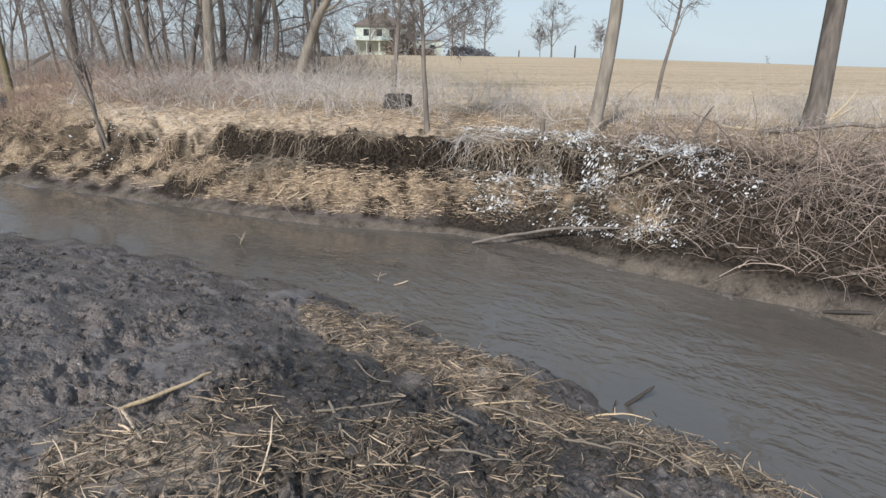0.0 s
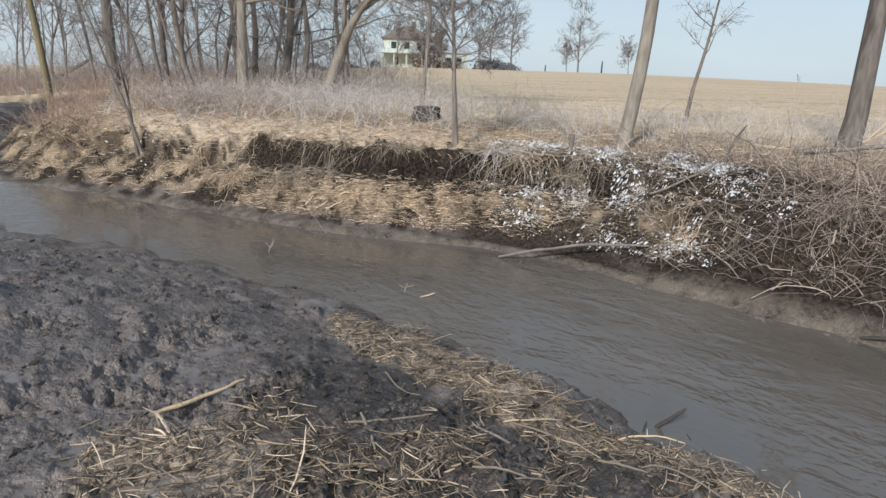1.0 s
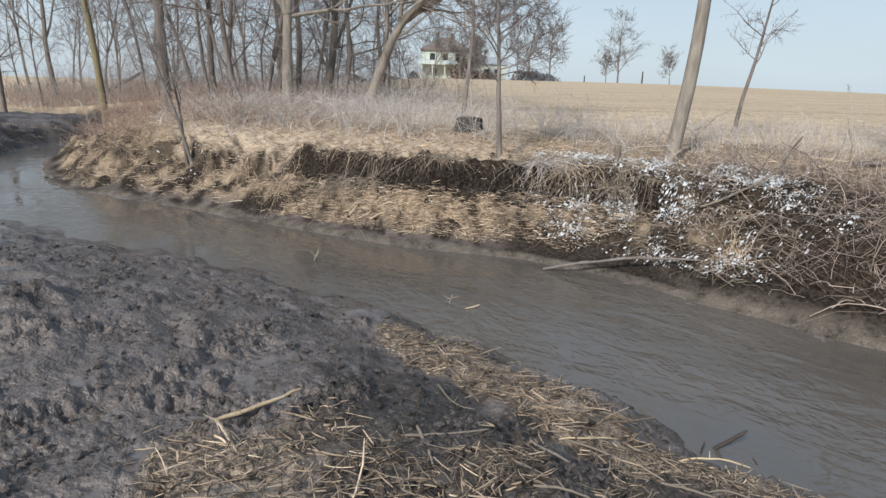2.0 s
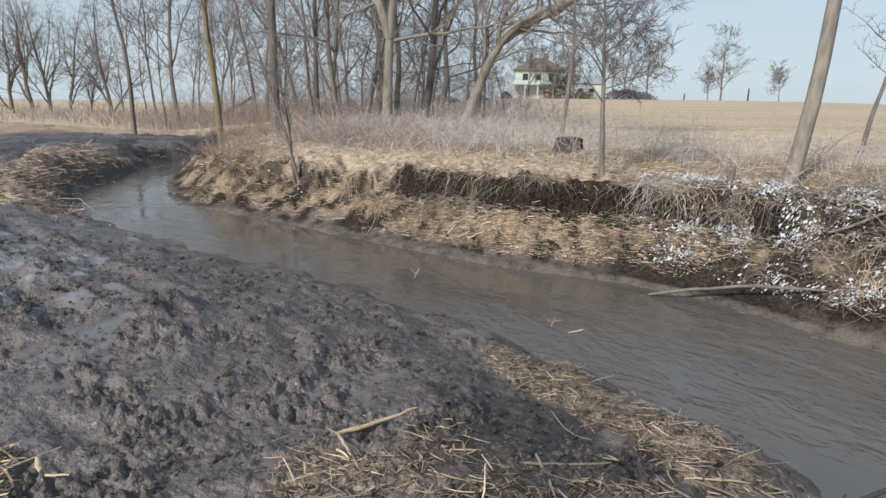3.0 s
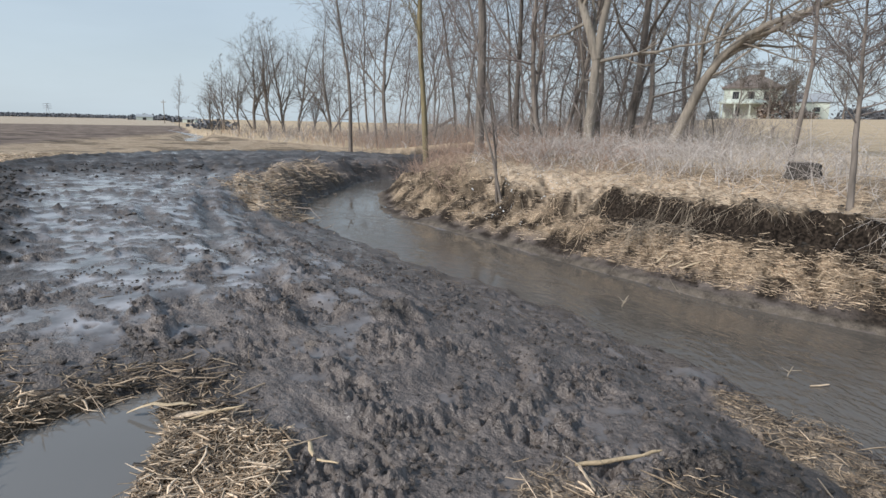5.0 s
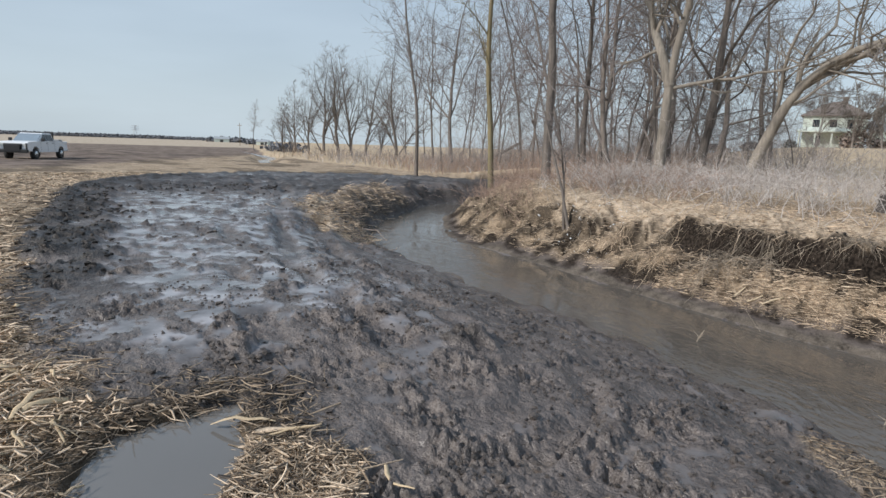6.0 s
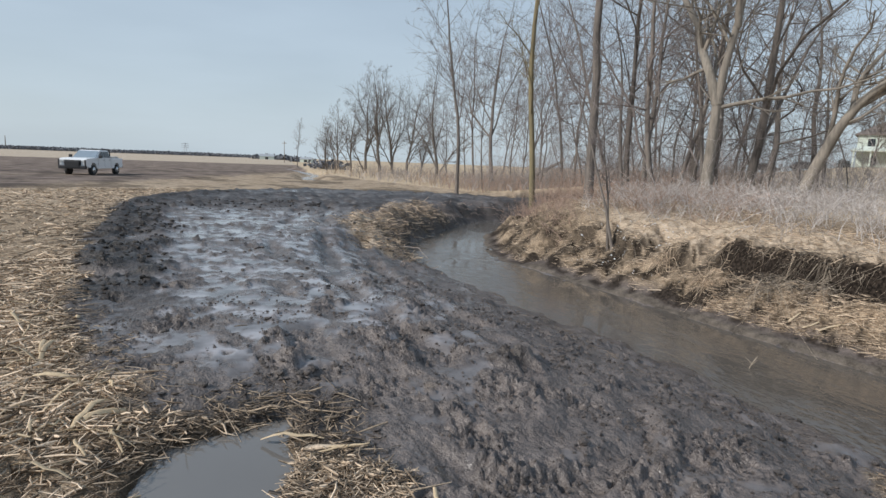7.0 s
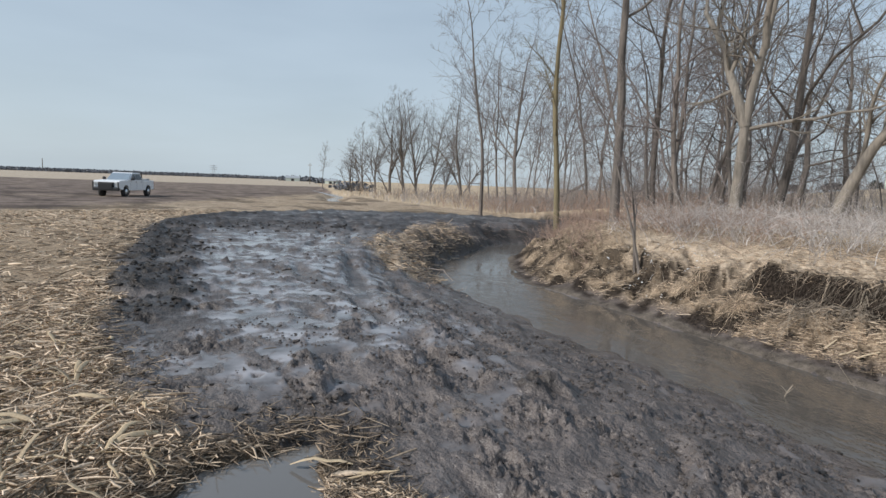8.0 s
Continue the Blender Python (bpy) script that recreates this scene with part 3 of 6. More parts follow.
cx, cy = sum(p[0] for p in PUDDLE) / len(PUDDLE), sum(p[1] for p in PUDDLE) / len(PUDDLE)
sheet_object("puddle", [(cx + (px - cx) * 1.35, cy + (py - cy) * 1.35) for px, py in PUDDLE], -0.045, "puddle", "shallow grey puddle beside the corn stubble")


# ---- strands: stems, twigs, straw, roots ----
def strands(paths, radii, sides=3, flat=1.0, rng=None):
    """Tubes along N paths of K places each: vertices and quads."""
    p, r = np.asarray(paths, float), np.asarray(radii, float)
    n, k = p.shape[:2]
    t = np.gradient(p, axis=1)
    t /= np.linalg.norm(t, axis=2, keepdims=True) + 1e-9
    ref = np.tile([0.31, 0.2, 0.93], (n, 1)) if rng is None else rng.normal(size=(n, 3))
    steep = np.abs((t[:, 0] * ref).sum(1)) / (np.linalg.norm(ref, axis=1) + 1e-9) > 0.9
    ref[steep] = ref[steep][:, [1, 2, 0]] * [1, -1, 1]
    s = np.cross(t, ref[:, None, :])
    s /= np.linalg.norm(s, axis=2, keepdims=True) + 1e-9
    b = np.cross(t, s)
    a = np.arange(sides) * 2 * np.pi / sides
    ring = s[:, :, None, :] * np.cos(a)[None, None, :, None] + flat * b[:, :, None, :] * np.sin(a)[None, None, :, None]
    v = (p[:, :, None, :] + r[:, :, None, None] * ring).reshape(-1, 3)
    i, j, m = np.meshgrid(np.arange(n), np.arange(k - 1), np.arange(sides), indexing="ij")
    m2 = (m + 1) % sides
    base = (i * k + j) * sides
    q = np.stack([base + m, base + m2, base + sides + m2, base + sides + m], -1).reshape(-1, 4)
    return v, q


def joined(parts):
    vs, qs, at = [], [], 0
    for v, q in parts:
        vs.append(v)
        qs.append(q + at)
        at += len(v)
    return np.concatenate(vs), np.concatenate(qs)


def quad_mesh(name, v, q, mat, soft=True):
    me = bpy.data.meshes.new(name)
    me.vertices.add(len(v))
    me.vertices.foreach_set("co", np.asarray(v, np.float32).ravel())
    me.loops.add(len(q) * 4)
    me.loops.foreach_set("vertex_index", np.asarray(q, np.int32).ravel())
    me.polygons.add(len(q))
    me.polygons.foreach_set("loop_start", np.arange(len(q), dtype=np.int32) * 4)
    me.update(calc_edges=True)
    if soft:
        me.shade_smooth()
    me.materials.append(M[mat])
    return me


def quad_object(name, v, q, mat, parent=None, label="", soft=True):
    ob = new(name, quad_mesh(name, v, q, mat, soft))
    ob.parent = parent
    if label:
        ob["label"] = label
    return ob


# ---- trees ----
def branch(rnd, start, way, length, radius, k, wander, lift, tip=0.25):
    """A wandering path of k places with its radii."""
    p, d = [np.array(start, float)], np.array(way, float)
    d /= np.linalg.norm(d)
    step = length / (k - 1)
    for _ in range(k - 1):
        d = d + np.array([rnd.gauss(0, wander), rnd.gauss(0, wander), rnd.gauss(0, wander * 0.7) + lift])
        d /= np.linalg.norm(d)
        p.append(p[-1] + d * step)
    return np.array(p), radius * np.linspace(1, tip, k)


def side_way(rnd, d, angle):
    ref = np.array([rnd.gauss(0, 1), rnd.gauss(0, 1), rnd.gauss(0, 1)])
    s = np.cross(d, ref)
    s /= np.linalg.norm(s) + 1e-9
    return d * math.cos(angle) + s * math.sin(angle)


def fill_limb(rnd, p, r, length, style, bag):
    """Sub-branches and twigs along one limb."""
    twigs, wander, lift = style["twigs"], style["wander"], style["lift"]
    k = len(p)
    for _ in range(style["subs"]):
        u = rnd.uniform(0.18, 1.0) * (k - 1.001)
        i = int(u)
        at, d = p[i] + (p[i + 1] - p[i]) * (u - i), p[i + 1] - p[i]
        d = d / (np.linalg.norm(d) + 1e-9)
        l2 = length * rnd.uniform(0.25, 0.55) * (1.1 - 0.5 * u / k)
        p2, r2 = branch(rnd, at, side_way(rnd, d, radians(rnd.uniform(25, 65))), l2, max(0.006, r[i] * 0.55), 5, wander, lift)
        bag[1].append((p2, r2))
        for _ in range(twigs):
            w = rnd.uniform(0.15, 0.98) * 3.999
            j = int(w)
            at3, d3 = p2[j] + (p2[j + 1] - p2[j]) * (w - j), p2[j + 1] - p2[j]
            d3 = d3 / (np.linalg.norm(d3) + 1e-9)
            p3, r3 = branch(rnd, at3, side_way(rnd, d3, radians(rnd.uniform(20, 60))), l2 * rnd.uniform(0.25, 0.6), max(style["fine"], r2[j] * 0.5), 2, wander * 1.6, lift, 0.5)
            bag[2].append((p3, r3))


STYLES = {
    "wood": dict(limbs=12, first=0.2, angle=(22, 72), reach=0.34, subs=7, twigs=6, wander=0.22, lift=0.035, fine=0.0055, taper=1.05),
    "grey": dict(limbs=11, first=0.36, angle=(18, 55), reach=0.28, subs=8, twigs=6, wander=0.15, lift=0.08, fine=0.006, taper=0.8),
    "moss": dict(limbs=13, first=0.25, angle=(25, 60), reach=0.2, subs=8, twigs=8, wander=0.17, lift=0.06, fine=0.006, taper=0.8),
    "far": dict(limbs=12, first=0.16, angle=(20, 60), reach=0.42, subs=8, twigs=6, wander=0.16, lift=0.06, fine=0.010, taper=1.4),
    "crown": dict(limbs=8, first=0.3, angle=(20, 55), reach=0.36, subs=10, twigs=8, wander=0.13, lift=0.05, fine=0.0085, taper=1.2),
    "thin": dict(limbs=11, first=0.12, angle=(25, 75), reach=0.4, subs=7, twigs=5, wander=0.2, lift=0.04, fine=0.006, taper=0.9),
    "bushy": dict(limbs=24, first=0.06, angle=(20, 70), reach=0.5, subs=11, twigs=9, wander=0.14, lift=0.05, fine=0.024, taper=1.3),
    "slim": dict(limbs=14, first=0.26, angle=(15, 48), reach=0.3, subs=8, twigs=8, wander=0.14, lift=0.08, fine=0.008, taper=1.0),
    "spread": dict(limbs=13, first=0.22, angle=(45, 95), reach=0.5, subs=8, twigs=6, wander=0.27, lift=0.0, fine=0.0065, taper=0.85),
    "arch": dict(limbs=16, first=0.3, angle=(30, 90), reach=0.38, subs=9, twigs=7, wander=0.24, lift=0.0, fine=0.006, taper=1.0),
    "sapling": dict(limbs=28, first=0.36, angle=(35, 85), reach=0.47, subs=12, twigs=10, wander=0.2, lift=0.03, fine=0.0038, taper=0.9),
    "young": dict(limbs=10, first=0.35, angle=(30, 65), reach=0.42, subs=7, twigs=5, wander=0.2, lift=0.02, fine=0.004, taper=0.9),
    "field": dict(limbs=17, first=0.16, angle=(25, 65), reach=0.45, subs=9, twigs=8, wander=0.15, lift=0.05, fine=0.018, taper=1.3),
    "bare_pole": dict(limbs=8, first=0.55, angle=(25, 50), reach=0.25, subs=6, twigs=5, wander=0.12, lift=0.08, fine=0.005, taper=0.55),
}


def sheaf(items, sides):
    return strands([p for p, _ in items], [r for _, r in items], sides)


def plant_tree(x, y, tall, radius, lean=(0, 0), kind="wood", seed=0, bark="bark", label="", trunk_path=None, extra_limbs=(), group="", sink=0.1):
    """A bare tree: flared trunk, main limbs with their sub-branches and twigs."""
    rnd, st = random.Random(seed), STYLES[kind]
    z0 = height(x, y)
    root = new("tree")
    root.location = (x, y, z0)
    if trunk_path is None:
        p, _ = branch(rnd, (0, 0, -sink), (lean[0], lean[1], 1), tall, radius, 14, 0.075 if kind in ("wood", "far", "thin", "spread", "crown") else 0.045, 0.02)
    else:
        p = np.array(trunk_path, float)
    k = len(p)
    r = radius * (np.linspace(1, 0.1, k) ** st["taper"])
    pf = np.concatenate([p[:1], p[:1] + (p[1] - p[0]) * 0.06, p[:1] + (p[1] - p[0]) * 0.2, p[1:]])
    rf = np.concatenate([[radius * 1.65, radius * 1.3, radius * 1.08], r[1:]])
    v, q = strands([pf], [rf], 10)
    quad_object("trunk", v, q, bark, root)
    made = []
    for i in range(st["limbs"]):
        u = (st["first"] + (0.98 - st["first"]) * (i + rnd.random()) / st["limbs"]) * (k - 1.01)
        j = int(u)
        at, d = p[j] + (p[j + 1] - p[j]) * (u - j), p[j + 1] - p[j]
        d = d / np.linalg.norm(d)
        l1 = tall * st["reach"] * rnd.uniform(0.6, 1.2) * (1.15 - 0.6 * u / k)
        made.append((at, side_way(rnd, d, radians(rnd.uniform(*st["angle"]))), l1, max(0.012, r[j] * rnd.uniform(0.22, 0.5))))
    if kind in ("wood", "crown", "far", "field") and trunk_path is None:
        for _ in range(rnd.choice((1, 2, 2)) if kind == "wood" else rnd.choice((5, 6, 7)) if kind == "crown" else rnd.choice((2, 3, 4))):
            j = int((rnd.uniform(0.04, 0.35) if kind == "crown" else rnd.uniform(0.16, 0.45)) * (k - 1))
            d = (p[j + 1] - p[j]) / np.linalg.norm(p[j + 1] - p[j])
            made.append((p[j], side_way(rnd, d, radians(rnd.uniform(12, 36))), tall * rnd.uniform(0.45, 0.66), r[j] * rnd.uniform(0.45, 0.65)))
    made += [(np.array(a, float), np.array(w, float), l, rr) for a, w, l, rr in extra_limbs]
    for at, w, l1, r1 in made:
        bag = {1: [], 2: []}
        p1, rr1 = branch(rnd, at, w, l1, r1, 8, st["wander"], st["lift"])
        fill_limb(rnd, p1, rr1, l1, st, bag)
        v, q = joined([strands([p1], [rr1], 6), sheaf(bag[1], 3), sheaf(bag[2], 3)])
        quad_object("limb", v, q, "twig" if radius < 0.12 else bark, root)
    return tagged(root, label or "bare leafless tree with grey-brown bark", "tree", group)


# x, y, height, trunk radius, lean to the right as seen from the creek, kind
WOODS = [
    (-107.9, 73.6, 9.5, 0.13, 0, 'slim'),
    (-80.5, 60.3, 8, 0.13, 0, 'crown'),
    (-77.9, 60.4, 10, 0.16, -0.03, 'crown'),
    (-71.9, 58.3, 11, 0.15, 0, 'crown'),
    (-67.5, 57.4, 13, 0.2, -0.02, 'crown'),
    (-63.9, 56.9, 14.5, 0.22, 0, 'crown'),
    (-63.3, 58.9, 14, 0.2, 0.03, 'crown'),
    (-60.6, 58.9, 13, 0.18, 0.03, 'crown'),
    (-63.3, 64.7, 9, 0.1, 0, 'crown'),
    (-48.1, 51.5, 13.5, 0.18, 0, 'crown'),
    (-50.6, 56.0, 8, 0.1, 0, 'crown'),
    (-32.2, 38.7, 14, 0.14, -0.02, 'wood'),
    (-28.6, 36.5, 17, 0.24, 0, 'wood'),
    (-36.3, 48.2, 13, 0.12, 0.02, 'far'),
    (-31.0, 42.2, 12, 0.12, 0, 'far'),
    (-32.4, 46.1, 12, 0.12, 0.02, 'far'),
    (-21.2, 34.2, 15, 0.15, 0, 'wood'),
    (-18.6, 31.1, 14, 0.13, 0.02, 'wood'),
    (-13.0, 26.1, 16, 0.2, -0.02, 'wood'),
    (-10.8, 22.7, 15, 0.17, 0.03, 'wood'),
    (-9.4, 21.1, 13, 0.17, -0.14, 'wood'),
    (-10.3, 25.1, 13, 0.15, 0.05, 'wood'),
    (-9.2, 26.5, 16, 0.2, 0.02, 'wood'),
    (-7.4, 23.9, 17, 0.25, 0.1, 'wood'),
    (-9.8, 30.5, 12, 0.11, 0, 'wood'),
    (-9.4, 36.8, 6, 0.1, 0.05, 'spread'),
    (-5.6, 28.4, 6, 0.12, 0.06, 'spread'),
    (-7.6, 27.6, 9.5, 0.2, 0.04, 'spread'),
    (-6.4, 30.5, 9, 0.18, -0.05, 'spread'),
    (-10.9, 29.0, 10, 0.18, 0.02, 'spread'),
    (-12.4, 24.6, 9, 0.14, 0.05, 'spread'),
    (-8.3, 22.6, 8, 0.13, -0.06, 'spread'),
    (-8.5, 39.0, 10, 0.08, 0, 'far'),
    (-15.7, 29.3, 15, 0.15, -0.02, 'wood'),
    (-12.8, 33.8, 14, 0.14, -0.04, 'wood'),
    (-26.7, 32.9, 11, 0.09, 0.03, 'far'),
    (-39.1, 46.0, 12, 0.1, 0, 'far'),
    (-26.8, 40.2, 13, 0.12, -0.03, 'far'),
    (-25.3, 36.4, 14, 0.13, 0.04, 'far'),
    (-21.8, 38.5, 14, 0.14, 0, 'far'),
    (-19.0, 37.7, 15, 0.15, 0.02, 'far'),
    (-16.1, 36.8, 15, 0.14, 0, 'far'),
    (-14.0, 39.7, 13, 0.13, 0, 'far'),
    (-24.2, 27.2, 15, 0.17, -0.02, 'slim'),
    (-15.1, 21.6, 19, 0.2, 0, 'moss'),
    (-10.3, 17.5, 17, 0.22, -0.03, 'grey'),
    (-1.3, 15.9, 8, 0.085, 0.06, 'slim'),
]
for n_tree, (tx, ty, th, tr, tl, tk) in enumerate(WOODS):
    far_off = math.hypot(tx, ty)
    rx, ry = ty / far_off, -tx / far_off
    text = {"moss": "tall bare tree with a yellow-green mossy trunk", "slim": "slender bare tree with few thin upright branches", "grey": "tall bare tree with a smooth grey trunk by the creek bend",
            "spread": "low dark bare tree with crooked spreading limbs", "crown": "distant round-crowned bare tree at the end of the row", "far": "distant bare tree in the row along the field", "wood": "tall bare tree with grey-brown bark in the wood"}[tk]
    plant_tree(tx, ty, th, tr * (1.1 if tk == "crown" else 0.7), (tl * rx, tl * ry), tk, 100 + n_tree, {"moss": "bark_moss", "grey": "bark"}.get(tk, "bark"), text, group="bare trees of the wood")

# forked tree whose one stem has split and shows pale wood
plant_tree(-7.4, 19.8, 15, 0.19, (0.02, 0), "wood", 7, "bark_pale", "large pale-barked tree with a split, splintered fork",
           trunk_path=[(0, 0, -0.1), (0.02, 0, 1.0), (0.06, 0, 2.1), (0.1, 0, 3.2), (0.22, 0, 4.2), (0.45, 0, 5.4), (0.62, 0.1, 6.8), (0.8, 0.2, 8.4), (0.9, 0.3, 10), (1.1, 0.3, 12), (1.2, 0.3, 14)],
           extra_limbs=[((0.1, 0, 3.1), (-0.3, -0.05, 1), 6.5, 0.17), ((0.1, 0, 3.0), (1.0, 0.3, 0.35), 4.5, 0.07), ((0.5, 0, 5.4), (0.5, -0.2, 1), 6.0, 0.12)])
# leaning tree that arches over
plant_tree(-5.0, 21.5, 9, 0.2, (0, 0), "arch", 8, "bark_pale", "big leaning tree arching over with long low limbs",
           trunk_path=[(-0.15, 0, -0.1), (0.15, 0, 0.8), (0.45, 0, 1.6), (0.8, -0.1, 2.4), (1.25, -0.2, 3.1), (1.8, -0.3, 3.6), (2.5, -0.4, 4.0), (3.3, -0.5, 4.25), (4.2, -0.6, 4.5), (5.2, -0.7, 4.6), (6.2, -0.8, 4.5)],
           extra_limbs=[((0.8, -0.1, 2.4), (0.5, 0.2, 1), 5.0, 0.1), ((1.5, -0.2, 3.3), (0.8, 0.1, 0.5), 6.0, 0.12), ((1.8, -0.3, 3.6), (1, -0.2, -0.05), 5.5, 0.09), ((0.5, 0, 1.7), (0.1, 0.3, 1), 4.5, 0.08)])
# trees on the far bank
plant_tree(-0.25, 10.35, 3.6, 0.052, (0.01, 0), "sapling", 11, "bark", "small bushy bare tree standing on the bank top")
plant_tree(2.55, 10.3, 8.5, 0.118, (0.22, 0.0), "bare_pole", 12, "bark_pale", "bare tree with a straight pale trunk on the bank")
plant_tree(6.0, 9.85, 8.0, 0.165, (0.14, 0.03), "bare_pole", 13, "bark", "dark-barked bare tree behind the brushy bank")
plant_tree(5.06, 14.65, 4.0, 0.052, (0.14, 0), "young", 14, "bark", "thin young bare tree with arching branches")
plant_tree(-6.88, 12.4, 4.2, 0.04, (-0.26, 0), "young", 15, "bark", "thin leaning sapling at the edge of the bank")
plant_tree(-7.05, 12.5, 3.6, 0.035, (-0.1, 0.05), "young", 16, "bark", "thin dark sapling at the edge of the bank")
# thin understorey trees
g_thin = random.Random(41)
for n_tree in range(26):
    tx = g_thin.uniform(-24, -5)
    ty = 24 + g_thin.uniform(0, 1) * 12 + 0.25 * max(0, -tx - 8)
    plant_tree(tx, ty, g_thin.uniform(5, 9.5), g_thin.uniform(0.035, 0.06), (g_thin.gauss(0, 0.1), 0), "thin", 500 + n_tree, "bark", "thin bare understorey tree in the wood", group="thin trees of the wood")
# on the far rise
for n_tree, (tx, ty, th, tr, tk) in enumerate([(19, 110, 11.5, 0.16, "field"), (28.8, 114, 6, 0.08, "field"), (54.5, 105, 1.5, 0.035, "thin"), (-15.7, 117, 12, 0.2, "field"), (3.8, 116, 13, 0.2, "field"),
                                               (7.5, 114, 11, 0.2, "field"), (-8, 104, 7.5, 0.16, "bushy"), (-4.5, 103, 7, 0.12, "field"), (-6.2, 106, 6.5, 0.14, "bushy"), (-12.5, 105, 9, 0.12, "field"), (-21, 120, 9, 0.15, "field"), (1.5, 106, 9, 0.14, "field"), (17.3, 112, 5.5, 0.08, "field"), (80, 100, 2.0, 0.05, "field")]):
    plant_tree(tx, ty, th, tr, (0, 0), tk, 300 + n_tree, "bark", "bare field tree on the rise near the farmhouse", group="trees on the rise")


# ---- ground litter and undergrowth ----
def scatter(seed, count, box, chance):
    """Random places in a plan box, kept by a chance from the ground's masks."""
    g = np.random.default_rng(seed)
    x, y = g.uniform(box[0], box[2], count), g.uniform(box[1], box[3], count)
    z, masks, zones = ground(x, y)
    keep = g.random(count) < chance(x, y, masks, zones)
    return g, x[keep], y[keep], z[keep]


def litter(name, seed, count, box, chance, mat, length, radius, lift, label, flat=0.45, curl=0.25, heading=None, places=4):
    """Straw lying about: short bent flattened pieces, one object."""
    g, x, y, z = scatter(seed, count, box, chance)
    n = len(x)
    a = g.uniform(0, 2 * np.pi, n) if heading is None else g.normal(heading, 0.7, n)
    l = length * g.lognormal(0, 0.5, n)
    up = g.normal(0, 0.16, n)
    d = np.stack([np.cos(a), np.sin(a), up], -1)
    side = np.stack([-np.sin(a), np.cos(a), 0.3 * g.normal(size=n)], -1)
    bend = g.normal(0, curl, n)
    s = np.linspace(-0.5, 0.5, places)
    c = np.stack([x, y, z + lift * g.random(n) ** 2 + radius], -1)
    p = c[:, None] + d[:, None] * (l[:, None] * s)[:, :, None] + side[:, None] * ((l * bend)[:, None] * (s ** 2 - 0.1))[:, :, None]
    r = radius * g.lognormal(0, 0.35, n)[:, None] * np.interp(s, [-0.5, -0.2, 0.2, 0.5], [0.7, 1, 1, 0.5])
    v, q = strands(p, r, 3, flat, g)
    return tagged(quad_object(name, v, q, mat, soft=False), label, "litter", kind="stuff")


def stems(name, seed, count, box, chance, mat, tall, radius, lean, label, twiggy=0, category="undergrowth"):
    """Upright dead stems with a few thin side shoots, one object."""
    g, x, y, z = scatter(seed, count, box, chance)
    n = len(x)
    h = tall * g.lognormal(0, 0.35, n)
    tilt = g.normal(0, lean, (n, 2))
    curve = g.normal(0, lean * 0.8, (n, 2))
    s = np.linspace(0, 1, 4)
    p = np.zeros((n, 4, 3))
    for c, base in ((0, x), (1, y)):
        p[:, :, c] = base[:, None] + h[:, None] * (tilt[:, c:c + 1] * s + curve[:, c:c + 1] * s ** 2)
    p[:, :, 2] = z[:, None] - 0.03 + h[:, None] * s * (1 - 0.25 * (np.abs(tilt).sum(1) + np.abs(curve).sum(1))[:, None] * s)
    r = radius * g.lognormal(0, 0.3, n)[:, None] * np.linspace(1, 0.4, 4)
    bits = [strands(p, r, 3, 1.0, g)]
    for _ in range(twiggy):
        u = g.uniform(0.35, 0.95, n)
        i = np.minimum((u * 3).astype(int), 2)
        at = p[np.arange(n), i] + (p[np.arange(n), i + 1] - p[np.arange(n), i]) * (u * 3 - i)[:, None]
        w = np.concatenate([g.normal(0, 0.6, (n, 2)), g.uniform(0.2, 1, (n, 1))], 1)
        l = h * g.uniform(0.12, 0.35, n)
        e = np.stack([at, at + w * l[:, None] + g.normal(0, 0.04, (n, 3))], 1)
        bits.append(strands(e, radius * 0.6 * np.ones((n, 1)) * np.array([1, 0.5]), 3, 1.0, g))
    v, q = joined(bits)
    return tagged(quad_object(name, v, q, mat, soft=False), label, category, kind="stuff")


def canes(name, seed, count, box, chance, mat, reach, radius, label, arch=1.0, droop=1.0, category="brush"):
    """Arching tangled canes, one object."""
    g, x, y, z = scatter(seed, count, box, chance)
    n = len(x)
    a = g.uniform(0, 2 * np.pi, n)
    l = reach * g.lognormal(0, 0.4, n)
    s = np.linspace(0, 1, 6)
    up = arch * g.uniform(0.3, 1.1, n)
    p = np.zeros((n, 6, 3))
    wob = np.cumsum(g.normal(0, 0.065, (n, 6, 3)), 1) * l[:, None, None]
    p[:, :, 0] = x[:, None] + np.cos(a)[:, None] * l[:, None] * s * 0.7
    p[:, :, 1] = y[:, None] + np.sin(a)[:, None] * l[:, None] * s * 0.7
    p[:, :, 2] = z[:, None] + l[:, None] * (up[:, None] * s - droop * 0.75 * s ** 2 * up[:, None])
    p += wob * s[None, :, None]
    floor = ground(p[:, :, 0].ravel(), p[:, :, 1].ravel(), False)[0].reshape(n, 6)
    p[:, :, 2] = np.maximum(p[:, :, 2], floor + 0.01)
    r = radius * g.lognormal(0, 0.4, n)[:, None] * np.linspace(1, 0.45, 6)
    v, q = strands(p, r, 3, 1.0, g)
    return tagged(quad_object(name, v, q, mat, soft=False), label, category, kind="stuff")


